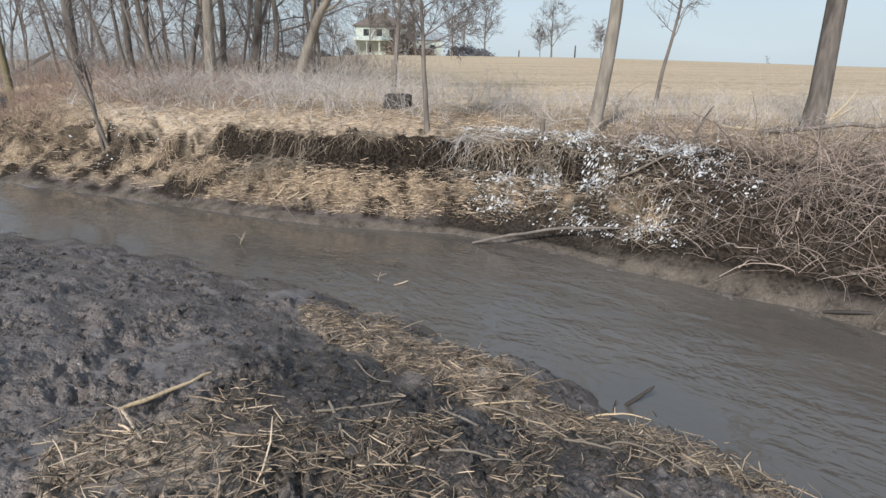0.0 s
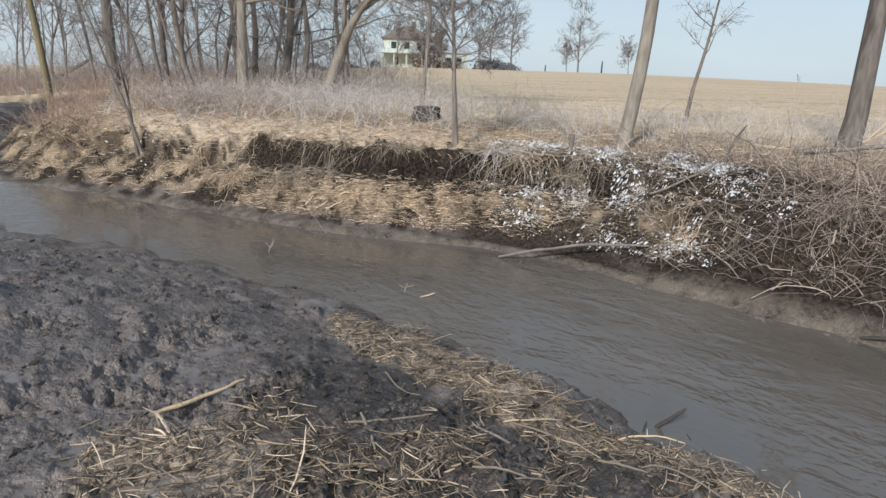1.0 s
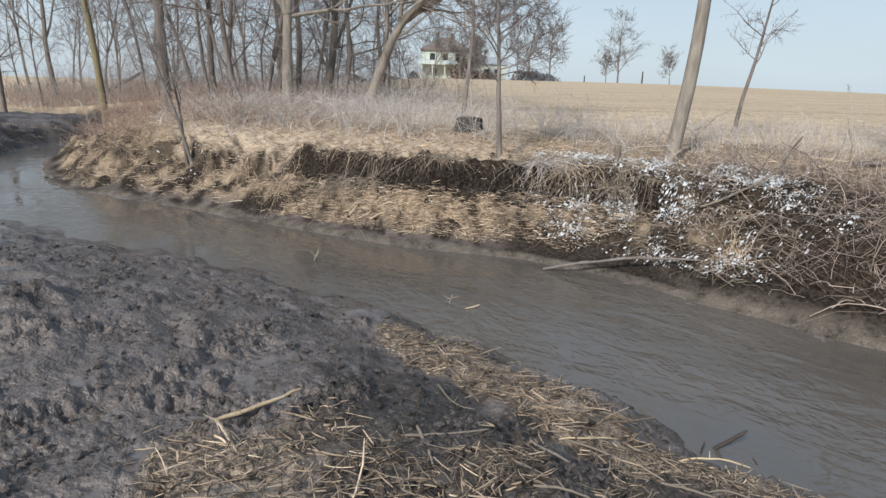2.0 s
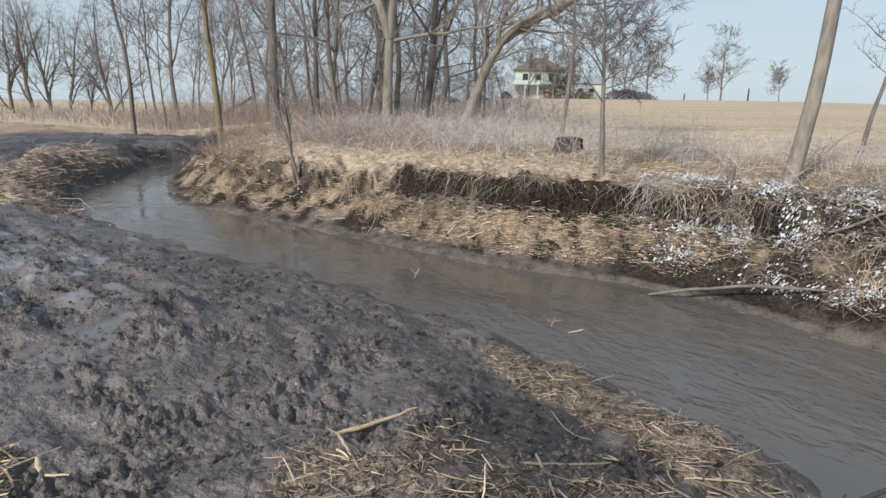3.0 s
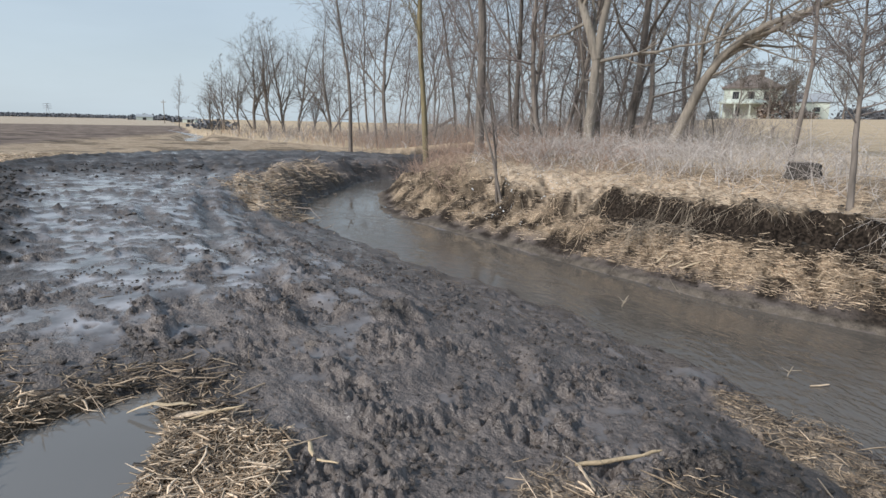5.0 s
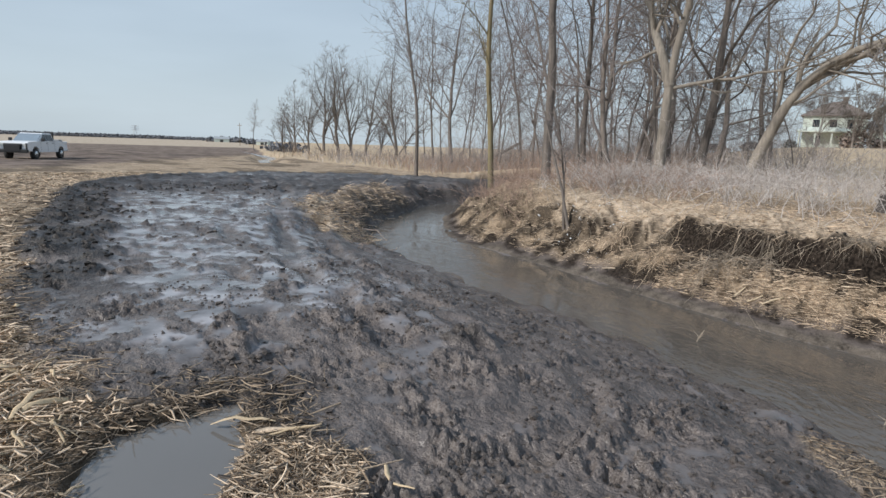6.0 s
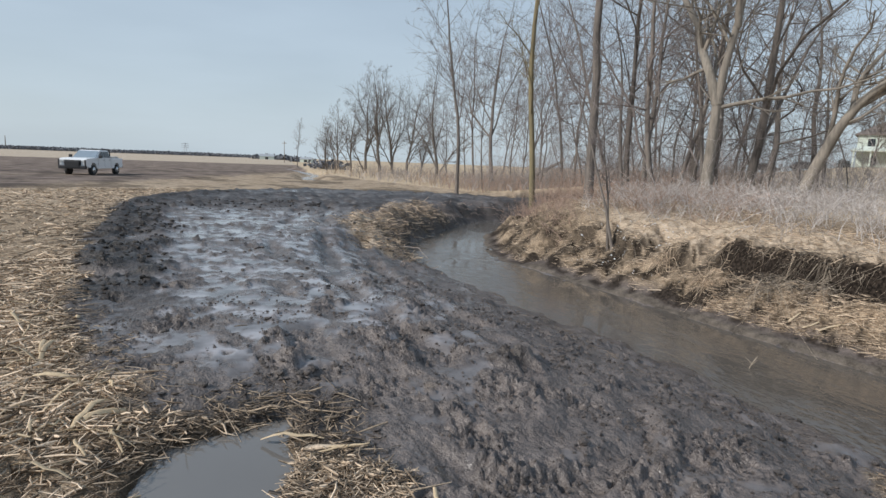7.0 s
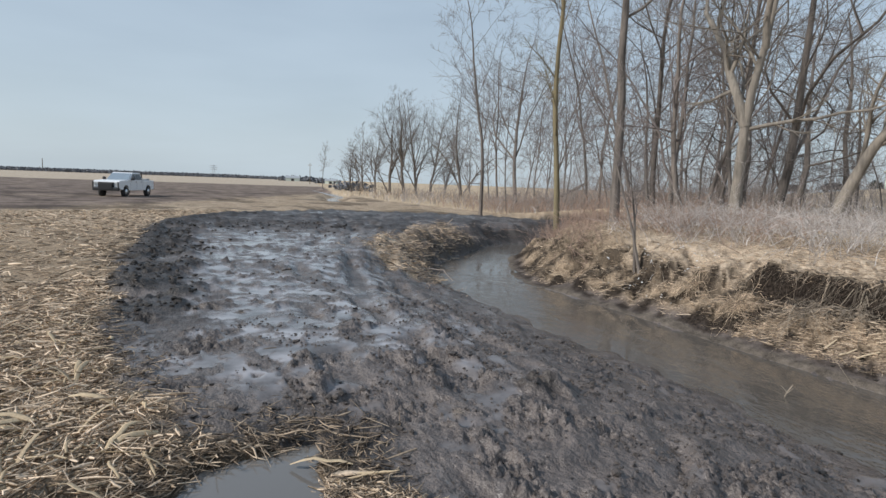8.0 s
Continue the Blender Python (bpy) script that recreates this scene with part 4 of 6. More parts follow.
def hanging_roots(seed, count, mat="root", drop=0.26, label="thin brown roots hanging from the undercut bank"):
    """Fine roots that hang from the undercut edge of the bank."""
    g = np.random.default_rng(seed)
    x = g.uniform(-4.6, 3.0, count)
    y = np.interp(x, [p[0] for p in FAR_SHORE[::-1]], [p[1] for p in FAR_SHORE[::-1]])
    best = y + 1.2
    edge = 1.12 + 0.26 * lattice(x * 1.1, best * 0.3, 21) + 0.14 * lattice(x * 3.1, best, 22)
    y = y + (edge + 0.12) * 1.06
    z = ground(x, y + 0.15)[0]
    n = len(x)
    l = drop * g.lognormal(0, 0.6, n)
    s = np.linspace(0, 1, 5)
    out = g.uniform(0.08, 0.32, n)
    p = np.zeros((n, 5, 3))
    p[:, :, 0] = x[:, None] + g.normal(0, 0.3, n)[:, None] * l[:, None] * 3 * s + np.cumsum(g.normal(0, 0.02, (n, 5)), 1)
    p[:, :, 1] = y[:, None] + 0.12 - out[:, None] * np.sqrt(s)
    p[:, :, 2] = z[:, None] - 0.02 - l[:, None] * s ** 1.3
    r = 0.0028 * g.lognormal(0, 0.5, n)[:, None] * np.linspace(1, 0.4, 5)
    v, q = strands(p, r, 3, 1.0, g)
    return tagged(quad_object("hanging_roots", v, q, mat, soft=False), label, "roots", kind="stuff")


clump = lambda x, y, s: np.clip(fbm(x * 1.7, y * 1.7, 3, s) * 2.2 + 0.25, 0, 1)
hanging_roots(51, 340)
hanging_roots(52, 380, "straw", 0.08, "pale grass fringe drooping over the bank edge")
litter("straw_litter", 56, 6500, (-3.9, 0.9, -2.5, 2.1), lambda x, y, m, z: z["litter"] * ~z["creek"], "straw", 0.085, 0.0048, 0.06, "pale chopped corn straw heaped beside the puddle", 0.4)
near_edge = lambda x, y, m, z: (z["pool"] < -0.02) * np.exp(-((z["edge"] + 0.05) / 0.22) ** 2) * ~z["far"] * ~z["creek"]
litter("edge_debris", 29, 9000, (-9, 0.2, -2.6, 3.0), near_edge, "straw_wet", 0.09, 0.005, 0.07, "dark brown wet plant debris along the mud edge", 0.5)
near_field = lambda x, y, m, z: (z["pool"] < -0.04) * np.clip((-z["pool"] - 0.1) / 0.55, 0.2, 1) * np.clip(m["straw"], 0, 1) * (1 - z["mud"] * 0.9) * ~z["far"] * ~z["creek"]
litter("edge_debris", 30, 6000, (-5.4, 0.1, -2.4, 2.9), lambda x, y, m, z: (z["pool"] < -0.03) * smooth(-0.75, -0.1, z["pool"]) * (0.4 + 0.6 * clump(x, y, 31)), "straw_wet", 0.11, 0.006, 0.05, "dark wet stalks and husks round the puddle", 0.4, places=3)
litter("corn_litter", 21, 26000, (-11, -1.8, -3.0, 3.2), near_field, "straw", 0.13, 0.0085, 0.06, "pale broken corn stalks and husks covering the field", 0.3, places=3)
litter("corn_litter", 57, 7000, (-7, -4.5, 2.5, 1.2), lambda x, y, m, z: near_field(x, y, m, z) * ~((x < -3.0) & (y > -1.8)) * (0.25 + 0.75 * clump(x, y, 58)), "straw", 0.15, 0.009, 0.06, "pale broken corn stalks thinning out over the field", 0.3, places=3)
litter("corn_litter", 22, 13000, (-30, -3, -10.5, 14), near_field, "straw", 0.18, 0.013, 0.08, "pale broken corn stalks and husks on the field edge", 0.35, places=3)
litter("straw_litter", 23, 27000, (-4.2, 0.9, 2.6, 5.4), lambda x, y, m, z: z["litter"] * (z["dn"] > 0.15) * ~z["creek"] * ~z["far"], "straw_wet", 0.078, 0.0042, 0.09, "damp chopped straw scattered over the mud bank", 0.5, places=3)
litter("straw_litter", 24, 2300, (-4.2, 0.9, 2.2, 5.2), lambda x, y, m, z: z["litter"] ** 2 * (z["dn"] > 0.25) * ~z["creek"] * ~z["far"], "straw", 0.10, 0.0038, 0.075, "pale chopped straw lying on the mud bank", 0.5)
litter("straw_litter", 25, 17000, (-12, 7.5, 9, 20), lambda x, y, m, z: z["far"] * np.clip(m["straw"] - 0.5 * m["soil_shade"], 0, 1) * (z["df"] > 0.35) * np.clip(1.3 - z["df"] / 4.5, 0.05, 1), "straw", 0.12, 0.0055, 0.05, "dry straw and grass lying over the far bank", 0.5)
litter("straw_litter", 27, 30000, (-4.2, 8.6, 2.2, 11.4), lambda x, y, m, z: z["far"] * (z["df"] > 0.3) * (z["df"] < 0.98) * (1 - 0.6 * m["soil_shade"]) * 0.9, "straw", 0.12, 0.0052, 0.06, "damp straw thatch lying on the slope under the cut bank", 0.5, places=3)
litter("straw_litter", 28, 14000, (-10.5, 9.6, -3.2, 14.5), lambda x, y, m, z: z["far"] * (z["df"] > 0.3) * (z["df"] < 1.4) * (1 - 0.9 * m["soil_shade"]) * 0.5, "straw", 0.12, 0.0052, 0.06, "brown dead grass over the slumped bank", 0.5, places=3)
litter("straw_litter", 26, 12000, (-19, 6.5, -9, 18.5), lambda x, y, m, z: m["straw"] * ~z["far"] * (z["dn"] < 2.8) * (z["dn"] > 0.1), "straw", 0.22, 0.008, 0.12, "straw and dead grass on the spoil heap at the bend", 0.5)
stems("dry_weeds", 31, 11500, (-9, 10, 3.5, 21), lambda x, y, m, z: z["far"] * np.clip((z["df"] - 1.7) / 1.6, 0, 1) * np.clip((9.5 - z["df"]) / 4, 0, 1) * np.clip((2.6 - x) / 3, 0.08, 1) * clump(x, y, 15) * (1 - bump_at(x, y, -1.0, 12.55, 0.55)), "weed", 0.66, 0.0055, 0.45, "pale grey dead weed stems standing on the bank top", 3)
stems("dry_weeds", 32, 12000, (-16, 11, -4, 26), lambda x, y, m, z: z["far"] * np.clip((z["df"] - 0.7 - 1.3 * (x > -8.5)) / 0.8, 0, 1) * np.clip((11 - z["df"]) / 5, 0, 1) * clump(x, y, 17) * np.clip((-x - 3) / 4, 0, 1), "weed_red", 0.5, 0.006, 0.45, "reddish-brown dead weeds and grass by the bend", 3)
stems("dry_weeds", 33, 3500, (1, 8.5, 12, 17), lambda x, y, m, z: z["far"] * np.clip((z["df"] - 2.0) / 0.8, 0, 1) * 0.75, "weed", 0.36, 0.004, 0.3, "thin dry grass stems at the meadow edge", 2)
stems("dry_weeds", 34, 5000, (-70, 20, -18, 62), lambda x, y, m, z: 0.9 * z["far"] * clump(x * 0.3, y * 0.3, 19), "weed", 0.6, 0.016, 0.4, "tall pale dead grass in front of the wood", 0)
stems("underwood", 35, 2300, (-30, 17, 0, 44), lambda x, y, m, z: z["far"] * (z["df"] > 5) * np.clip((-x - 1) / 4, 0, 1), "underwood", 1.3, 0.008, 0.25, "thin grey saplings and twigs under the trees", 5)
canes("bank_brush", 41, 19000, (2.2, 4.5, 9.5, 11), lambda x, y, m, z: z["far"] * np.clip((z["df"] - 0.25) / 0.3, 0, 1) * np.clip((3.0 - z["df"]) / 0.8, 0, 1) * np.clip((x - 2.2) / 1.0, 0, 1) * (1 - bump_at(x, y, 3.75, 8.35, 0.95)) * (1 - bump_at(x, y, 6.3, 7.4, 0.7)) * np.clip(clump(x, y, 23) + 0.3, 0, 1), "bramble", 0.6, 0.0033, "tangle of brown brambles and dead canes on the bank", 0.9)
canes("bank_brush", 42, 5000, (-0.4, 7, 3.5, 11), lambda x, y, m, z: z["far"] * np.clip((z["df"] - 0.3) / 0.3, 0, 1) * np.clip((2.2 - z["df"]) / 0.5, 0, 1) * np.clip((x + 0.3) / 0.8, 0, 1) * (1 - bump_at(x, y, 3.75, 8.35, 0.95)), "root", 0.42, 0.0038, "dead grass and thin roots matted over the bank", 0.5, 1.5)
canes("bank_brush", 43, 8000, (-12, 9, -0.2, 16), lambda x, y, m, z: z["far"] * np.clip((z["df"] - 0.3) / 0.3, 0, 1) * np.clip((1.5 - z["df"]) / 0.4, 0, 1) * np.where(x > -3.3, 0.12, 0.7), "root", 0.24, 0.0032, "dead grass and roots over the slumped bank", 0.5, 1.6)
canes("bank_brush", 44, 2600, (-17.5, 8, -9.5, 18), lambda x, y, m, z: (to_line(x, y, HEAP) < 1.3) * ~z["far"] * ~z["creek"] * (z["dn"] > 0.03) * 0.8, "straw_wet", 0.28, 0.006, "dead grass drooping over the spoil heap", 0.6, 1.5)


def snow_bits(seed, count, box, chance, size, label, raise_by=0.02):
    """Small crusts of old snow: flattened irregular clumps."""
    g, x, y, z = scatter(seed, count, box, chance)
    n = len(x)
    a = np.arange(6) * np.pi / 3
    rr = np.minimum(size * g.lognormal(0.1, 0.6, (n, 1)), 0.045) * g.uniform(0.3, 1.4, (n, 6))
    sq = g.uniform(0.2, 0.6, (n, 1))
    z = z + raise_by * g.random(n)
    rx, ry = x[:, None] + rr * np.cos(a), y[:, None] + rr * np.sin(a) * sq
    tx, ty = x[:, None] + 0.6 * rr * np.cos(a), y[:, None] + 0.6 * rr * np.sin(a) * sq
    z00 = ground(x, y)[0][:, None]
    rz, tz = (z00 + np.clip(ground(px.ravel(), py.ravel())[0].reshape(n, 6) - z00, -0.03, 0.03) for px, py in ((rx, ry), (tx, ty)))
    off = z[:, None] - z00
    ring = np.stack([rx, ry, rz + off + g.normal(0, size * 0.2, (n, 6)) + 0.006], -1)
    top = np.stack([tx, ty, tz + off + size * 0.35 + g.normal(0, size * 0.15, (n, 6)) + 0.012], -1)
    v = np.concatenate([ring, top], 1).reshape(-1, 3)
    b = np.arange(n)[:, None] * 12
    j = np.arange(6)[None]
    q = np.stack([b + j, b + (j + 1) % 6, b + 6 + (j + 1) % 6, b + 6 + j], -1).reshape(-1, 4)
    cap = np.concatenate([b + 6, b + 7, b + 8, b + 9], 1), np.concatenate([b + 6, b + 9, b + 10, b + 11], 1)
    q = np.concatenate([q, *cap])
    return tagged(quad_object("snow_patches", v, q, "snow", soft=True), label, "snow", kind="stuff")


snow_bits(61, 30000, (0.2, 7, 4.2, 11), lambda x, y, m, z: z["far"] * (z["df"] > 0.35) * (z["df"] < 2.3) * np.clip((x - 0.2) / 0.8, 0, 1) * np.clip((4.0 - x) / 0.6, 0, 1) * np.clip(clump(x, y, 7) ** 0.9 * 0.75, 0.06, 1), 0.0085, "old white snow crusts caught in the bank", 0.1)
snow_bits(62, 500, (-8, 10.5, -5.4, 14.5), lambda x, y, m, z: z["far"] * (z["df"] > 0.5) * (z["df"] < 2.2) * clump(x, y, 9) ** 2, 0.013, "small snow crusts at the sapling on the bank")
snow_bits(63, 260, (4, 4, 7.5, 8), lambda x, y, m, z: z["far"] * (z["df"] < 1.4) * (z["df"] > 0.3) * clump(x, y, 11) * 0.5, 0.02, "scattered snow crusts low on the brushy bank")
stems("bank_stems", 36, 900, (3.2, 4.8, 9, 9.5), lambda x, y, m, z: z["far"] * (z["df"] > 0.5) * (z["df"] < 3) * (1 - 0.9 * bump_at(x, y, 3.75, 8.35, 0.6)), "bramble", 0.5, 0.005, 0.4, "upright tan dead stems in the bank brush", 3)
litter("straw_litter", 46, 12000, (-9, 10.2, 1, 13.5), lambda x, y, m, z: z["far"] * (z["df"] > 1.2) * (z["df"] < 3.6) * 0.8, "straw", 0.11, 0.0042, 0.03, "pale flattened straw on the bank top", 0.5)
canes("bank_brush", 47, 6000, (-18.5, 8.5, -9.5, 24), lambda x, y, m, z: ~z["far"] * ~z["creek"] * (z["dn"] > 0.2) * (z["dn"] < 1.3) * 0.8, "bramble", 0.3, 0.006, "dead grass and brambles on the bank of the bend", 0.6, 1.4)
stems("dry_weeds", 48, 2600, (-16, 17.5, -8.5, 25), lambda x, y, m, z: z["far"] * (z["df"] > 0.2) * (z["df"] < 3.5) * 0.8, "weed_red", 0.7, 0.008, 0.35, "rusty-red dead weeds behind the bend", 4)
stems("underwood", 49, 1500, (-26, 20, -4, 40), lambda x, y, m, z: z["far"] * (z["df"] > 5) * np.clip((-x - 3) / 4, 0, 1), "underwood", 2.4, 0.009, 0.2, "tall thin grey twigs under the trees", 6)
stems("reeds", 53, 2600, (-72, 38, -22, 62), lambda x, y, m, z: z["far"] * clump(x * 0.25, y * 0.25, 27), "straw", 1.0, 0.022, 0.25, "tan reeds and dead grass at the foot of the trees", 0)


def tussock(x, y, reach, count, mat, seed, label):
    """A tuft of long dead grass that arches out and droops down the bank."""
    g = np.random.default_rng(seed)
    z0 = height(x, y)
    a = g.normal(-np.pi / 2, 1.3, count)
    l = reach * g.lognormal(0, 0.5, count)
    up = g.uniform(0.1, 0.45, count)
    s = np.linspace(0, 1, 6)
    root = np.stack([g.normal(0, 0.07, count), g.normal(0, 0.05, count), np.zeros(count)], -1)
    p = np.zeros((count, 6, 3))
    p[:, :, 0] = root[:, :1] + np.cos(a)[:, None] * l[:, None] * 0.75 * s
    p[:, :, 1] = root[:, 1:2] + np.sin(a)[:, None] * l[:, None] * 0.6 * s
    p[:, :, 2] = l[:, None] * (up[:, None] * s * 1.6 - 1.25 * s ** 2 * (0.4 + up[:, None]))
    p += np.cumsum(g.normal(0, 0.05, (count, 6, 3)), 1) * l[:, None, None]
    floor = ground((p[:, :, 0] + x).ravel(), (p[:, :, 1] + y).ravel())[0].reshape(count, 6) - z0
    p[:, :, 2] = np.maximum(p[:, :, 2], floor + 0.015)
    v, q = strands(p, 0.0034 * g.lognormal(0, 0.35, count)[:, None] * np.linspace(1, 0.35, 6), 3, 1.0, g)
    ob = quad_object("grass_tussock", v, q, mat, soft=False)
    ob.location = (x, y, z0)
    return tagged(ob, label, "grass", "grass tufts on the bank")


for k_tu, (tu_x, tu_y, tu_l, tu_n, tu_m, tu_t) in enumerate([
        (0.5, 9.8, 0.6, 110, "weed", "pale tuft of long dead grass drooping down the bank"), (0.95, 9.6, 0.45, 80, "straw", "pale drooping tuft of dead grass"), (-3.1, 10.5, 0.6, 200, "root", "brown matted tuft hanging over the cut bank"),
        (-2.5, 10.35, 0.4, 120, "root", "brown tuft hanging over the cut bank"), (-4.3, 10.95, 0.5, 150, "straw", "straw-coloured tuft on the slumped bank"), (-5.4, 11.5, 0.45, 130, "straw", "straw-coloured tuft slumping to the water"),
        (2.72, 7.65, 0.32, 130, "straw", "small straw tuft at the foot of the bank"), (1.6, 9.3, 0.5, 130, "root", "brown tuft hanging in the snowy bank"), (-1.2, 10.15, 0.3, 90, "root", "short brown tuft over the undercut"),
        (4.4, 7.2, 0.7, 170, "bramble", "reddish-brown tuft of dead stems in the brush"), (5.3, 6.6, 0.8, 180, "bramble", "reddish-brown mass of dead stems in the brush")]):
    tussock(tu_x, tu_y, tu_l, tu_n, tu_m, 700 + k_tu, tu_t)
stems("underwood", 57, 2600, (-52, 33, -12, 52), lambda x, y, m, z: z["far"] * clump(x * 0.3, y * 0.3, 33), "underwood", 1.2, 0.014, 0.3, "brown brush and saplings at the foot of the far trees", 4)
stems("dry_weeds", 58, 2600, (-34, 24, -9, 44), lambda x, y, m, z: z["far"] * (z["df"] > 4) * 0.9, "weed_red", 0.8, 0.012, 0.3, "brown dead weeds standing between the trees", 3)


# ---- mud clods ----
def clods(seed, count, box, chance, size, mat, label):
    """Rounded broken lumps of mud, one object."""
    g, x, y, z = scatter(seed, count, box, chance)
    bm = bmesh.new()
    if size < 0.014:
        bmesh.ops.create_cone(bm, segments=4, radius1=0.9, radius2=0.5, depth=1.2, cap_ends=True, cap_tris=True)
    else:
        bmesh.ops.create_icosphere(bm, subdivisions=1, radius=1.0)
    bmesh.ops.triangulate(bm, faces=bm.faces)
    bv = np.array([v.co[:] for v in bm.verts])
    bf = np.array([[v.index for v in f.verts] for f in bm.faces])
    bm.free()
    n, k = len(x), len(bv)
    s = size * np.minimum(g.lognormal(0, 0.5, (n, 1, 1)), 2.0)
    v = bv[None] * (1 + g.normal(0, 0.22, (n, k, 1))) * g.uniform(0.6, 1.3, (n, 1, 3)) * np.array([1.1, 1.1, 0.6]) * s
    v = v + np.stack([x, y, z + 0.25 * s[:, 0, 0]], -1)[:, None]
    f = (bf[None] + (np.arange(n) * k)[:, None, None]).reshape(-1, 3)
    me = bpy.data.meshes.new("mud_clods")
    me.from_pydata(v.reshape(-1, 3).tolist(), [], f.tolist())
    me.materials.append(M[mat])
    me.update()
    return tagged(new("mud_clods", me), label, "mud", kind="stuff")


M["clod"] = material("clod", (0.08, 0.067, 0.06), 0.75, 0.5, 8, 60, 0.8, by_island=0.3, depth=0.02)
M["clod_dark"] = material("clod_dark", (0.03, 0.025, 0.021), 0.8, 0.5, 8, 60, 0.8, by_island=0.3, depth=0.02)
rubble = lambda x, y, s: np.clip(fbm(x * 1.5, y * 1.5, 4, s) * 1.6 - 0.1, 0, 1)
clods(71, 9000, (-7, 0.8, 2.4, 7), lambda x, y, m, z: z["mud"] * (1 - m["wet"]) * (z["dn"] > 0.15) * ~z["creek"] * ~z["far"] * rubble(x, y, 73), 0.016, "clod", "small broken clods of mud on the flat")
clods(76, 34000, (-7, 1.0, 2.0, 7), lambda x, y, m, z: z["mud"] * (1 - 0.7 * m["wet"]) * (z["dn"] > 0.15) * ~z["creek"] * ~z["far"] * (0.12 + 1.3 * rubble(x, y, 79)), 0.011, "clod", "fine crumbs of mud over the flat")
clods(72, 6500, (-15, 1.5, -5, 11), lambda x, y, m, z: z["mud"] * (1 - m["wet"]) * (z["dn"] > 0.3) * ~z["creek"] * ~z["far"] * rubble(x, y, 75), 0.018, "clod", "broken clods of mud along the track")
clods(73, 5000, (-20, 2, -8, 12), lambda x, y, m, z: m["soil_shade"] * z["mud"] * (z["dn"] > 0.5) * ~z["creek"] * ~z["far"], 0.024, "clod_dark", "black heaped clods along the edge of the mud")
clods(75, 3500, (-3.2, 1.6, 1.8, 6), lambda x, y, m, z: z["mud"] * m["soil_shade"] * (z["dn"] > 0.12) * ~z["far"] * ~z["creek"], 0.016, "clod_dark", "dark crumbled organic mud near the waterline")
clods(74, 5000, (-5, 7.5, 8, 11.5), lambda x, y, m, z: z["far"] * m["soil_shade"] * (z["df"] < 2.5), 0.015, "clod_dark", "crumbling dark soil on the cut bank")


# ---- sticks, stalks, stump ----
def stick(name, a, b, radius, mat, label, category="stick", bend=0.04, seed=1, flat=1.0, forks=()):
    g = np.random.default_rng(seed)
    a, b = np.array(a, float), np.array(b, float)
    s = np.linspace(0, 1, 9)[:, None]
    l = np.linalg.norm(b - a)
    p = a + (b - a) * s + np.sin(s * np.pi) * g.normal(0, bend * l, 3) + g.normal(0, 0.006 * l, (9, 3))
    r = radius * (1 - 0.35 * s[:, 0]) * (1 + g.normal(0, 0.07, 9))
    r[0] *= 0.7
    r[-1] *= 0.6
    v, q = strands([p], [r], 8, flat)
    ob = quad_object(name, v, q, mat)
    for u, w, fl in forks:
        i = int(u * 8)
        e = p[i] + np.array(w, float) * fl
        v2, q2 = strands([[p[i], (p[i] + e) / 2 + g.normal(0, 0.03 * fl, 3), e]], [[radius * 0.6, radius * 0.5, radius * 0.25]], 6)
        quad_object("twig", v2, q2, mat, ob)
    return tagged(ob, label, category)


def on(x, y, up=0.0):
    return (x, y, height(x, y) + up)


stick("corn_stalk", on(-1.57, 2.58, 0.03), on(-1.22, 2.88, 0.06), 0.013, "stalk", "long pale corn stalk lying on the mud", "corn stalk", 0.01, 3)
stick("corn_stalk", on(-1.55, 2.57, 0.035), on(-1.36, 2.37, 0.03), 0.012, "straw", "split pale corn stalk lying across another stalk", "corn stalk", 0.02, 4, 0.4)
stick("branch", on(-0.62, 2.58, 0.02), on(-0.19, 2.75, 0.03), 0.008, "driftwood", "thin pale branch half sunk in mud", "branch", 0.02, 5)
stick("branch", on(-0.55, 2.66, 0.02), on(-0.42, 2.36, 0.02), 0.009, "driftwood", "weathered grey stick pressed into the mud", "branch", 0.02, 6)
stick("snag", (1.40, 3.93, -0.74), (1.58, 3.86, -0.52), 0.018, "dark_wood", "black snag sticking out of the creek water", "branch", 0.03, 7)
stick("snag", (1.30, 3.86, -0.76), (1.31, 3.85, -0.63), 0.008, "dark_wood", "short black twig standing at the water edge", "branch", 0.02, 8)
stick("floating_stick", (-0.52, 6.38, -0.71), (-0.36, 6.48, -0.69), 0.01, "straw", "short pale stick floating in the creek", "stick", 0.03, 9)
stick("water_twig", (-2.78, 7.93, -0.74), (-2.7, 7.95, -0.55), 0.007, "root", "small twig with fine shoots standing in the water", "twig", 0.05, 10, 1.0, ((0.4, (0.5, 0, 0.6), 0.14), (0.5, (-0.6, 0.1, 0.5), 0.14), (0.7, (0.4, -0.1, 0.7), 0.1)))
stick("water_twig", (-0.72, 6.55, -0.73), (-0.68, 6.52, -0.6), 0.006, "root", "small broken twig poking out of the water", "twig", 0.05, 11, 1.0, ((0.5, (0.8, 0, 0.2), 0.12), (0.4, (-0.7, 0.1, 0.3), 0.1)))
stick("log", (0.45, 8.1, -0.69), (2.48, 7.6, -0.3), 0.024, "bark", "long grey driftwood log lying along the waterline", "log", 0.03, 12, 1.0, ((0.6, (0.3, 0.2, 0.5), 0.3),))
stick("branch", on(2.5, 8.25, 0.12), on(3.5, 8.25, 0.3), 0.02, "driftwood", "pale broken branch leaning on the bank", "branch", 0.04, 13)
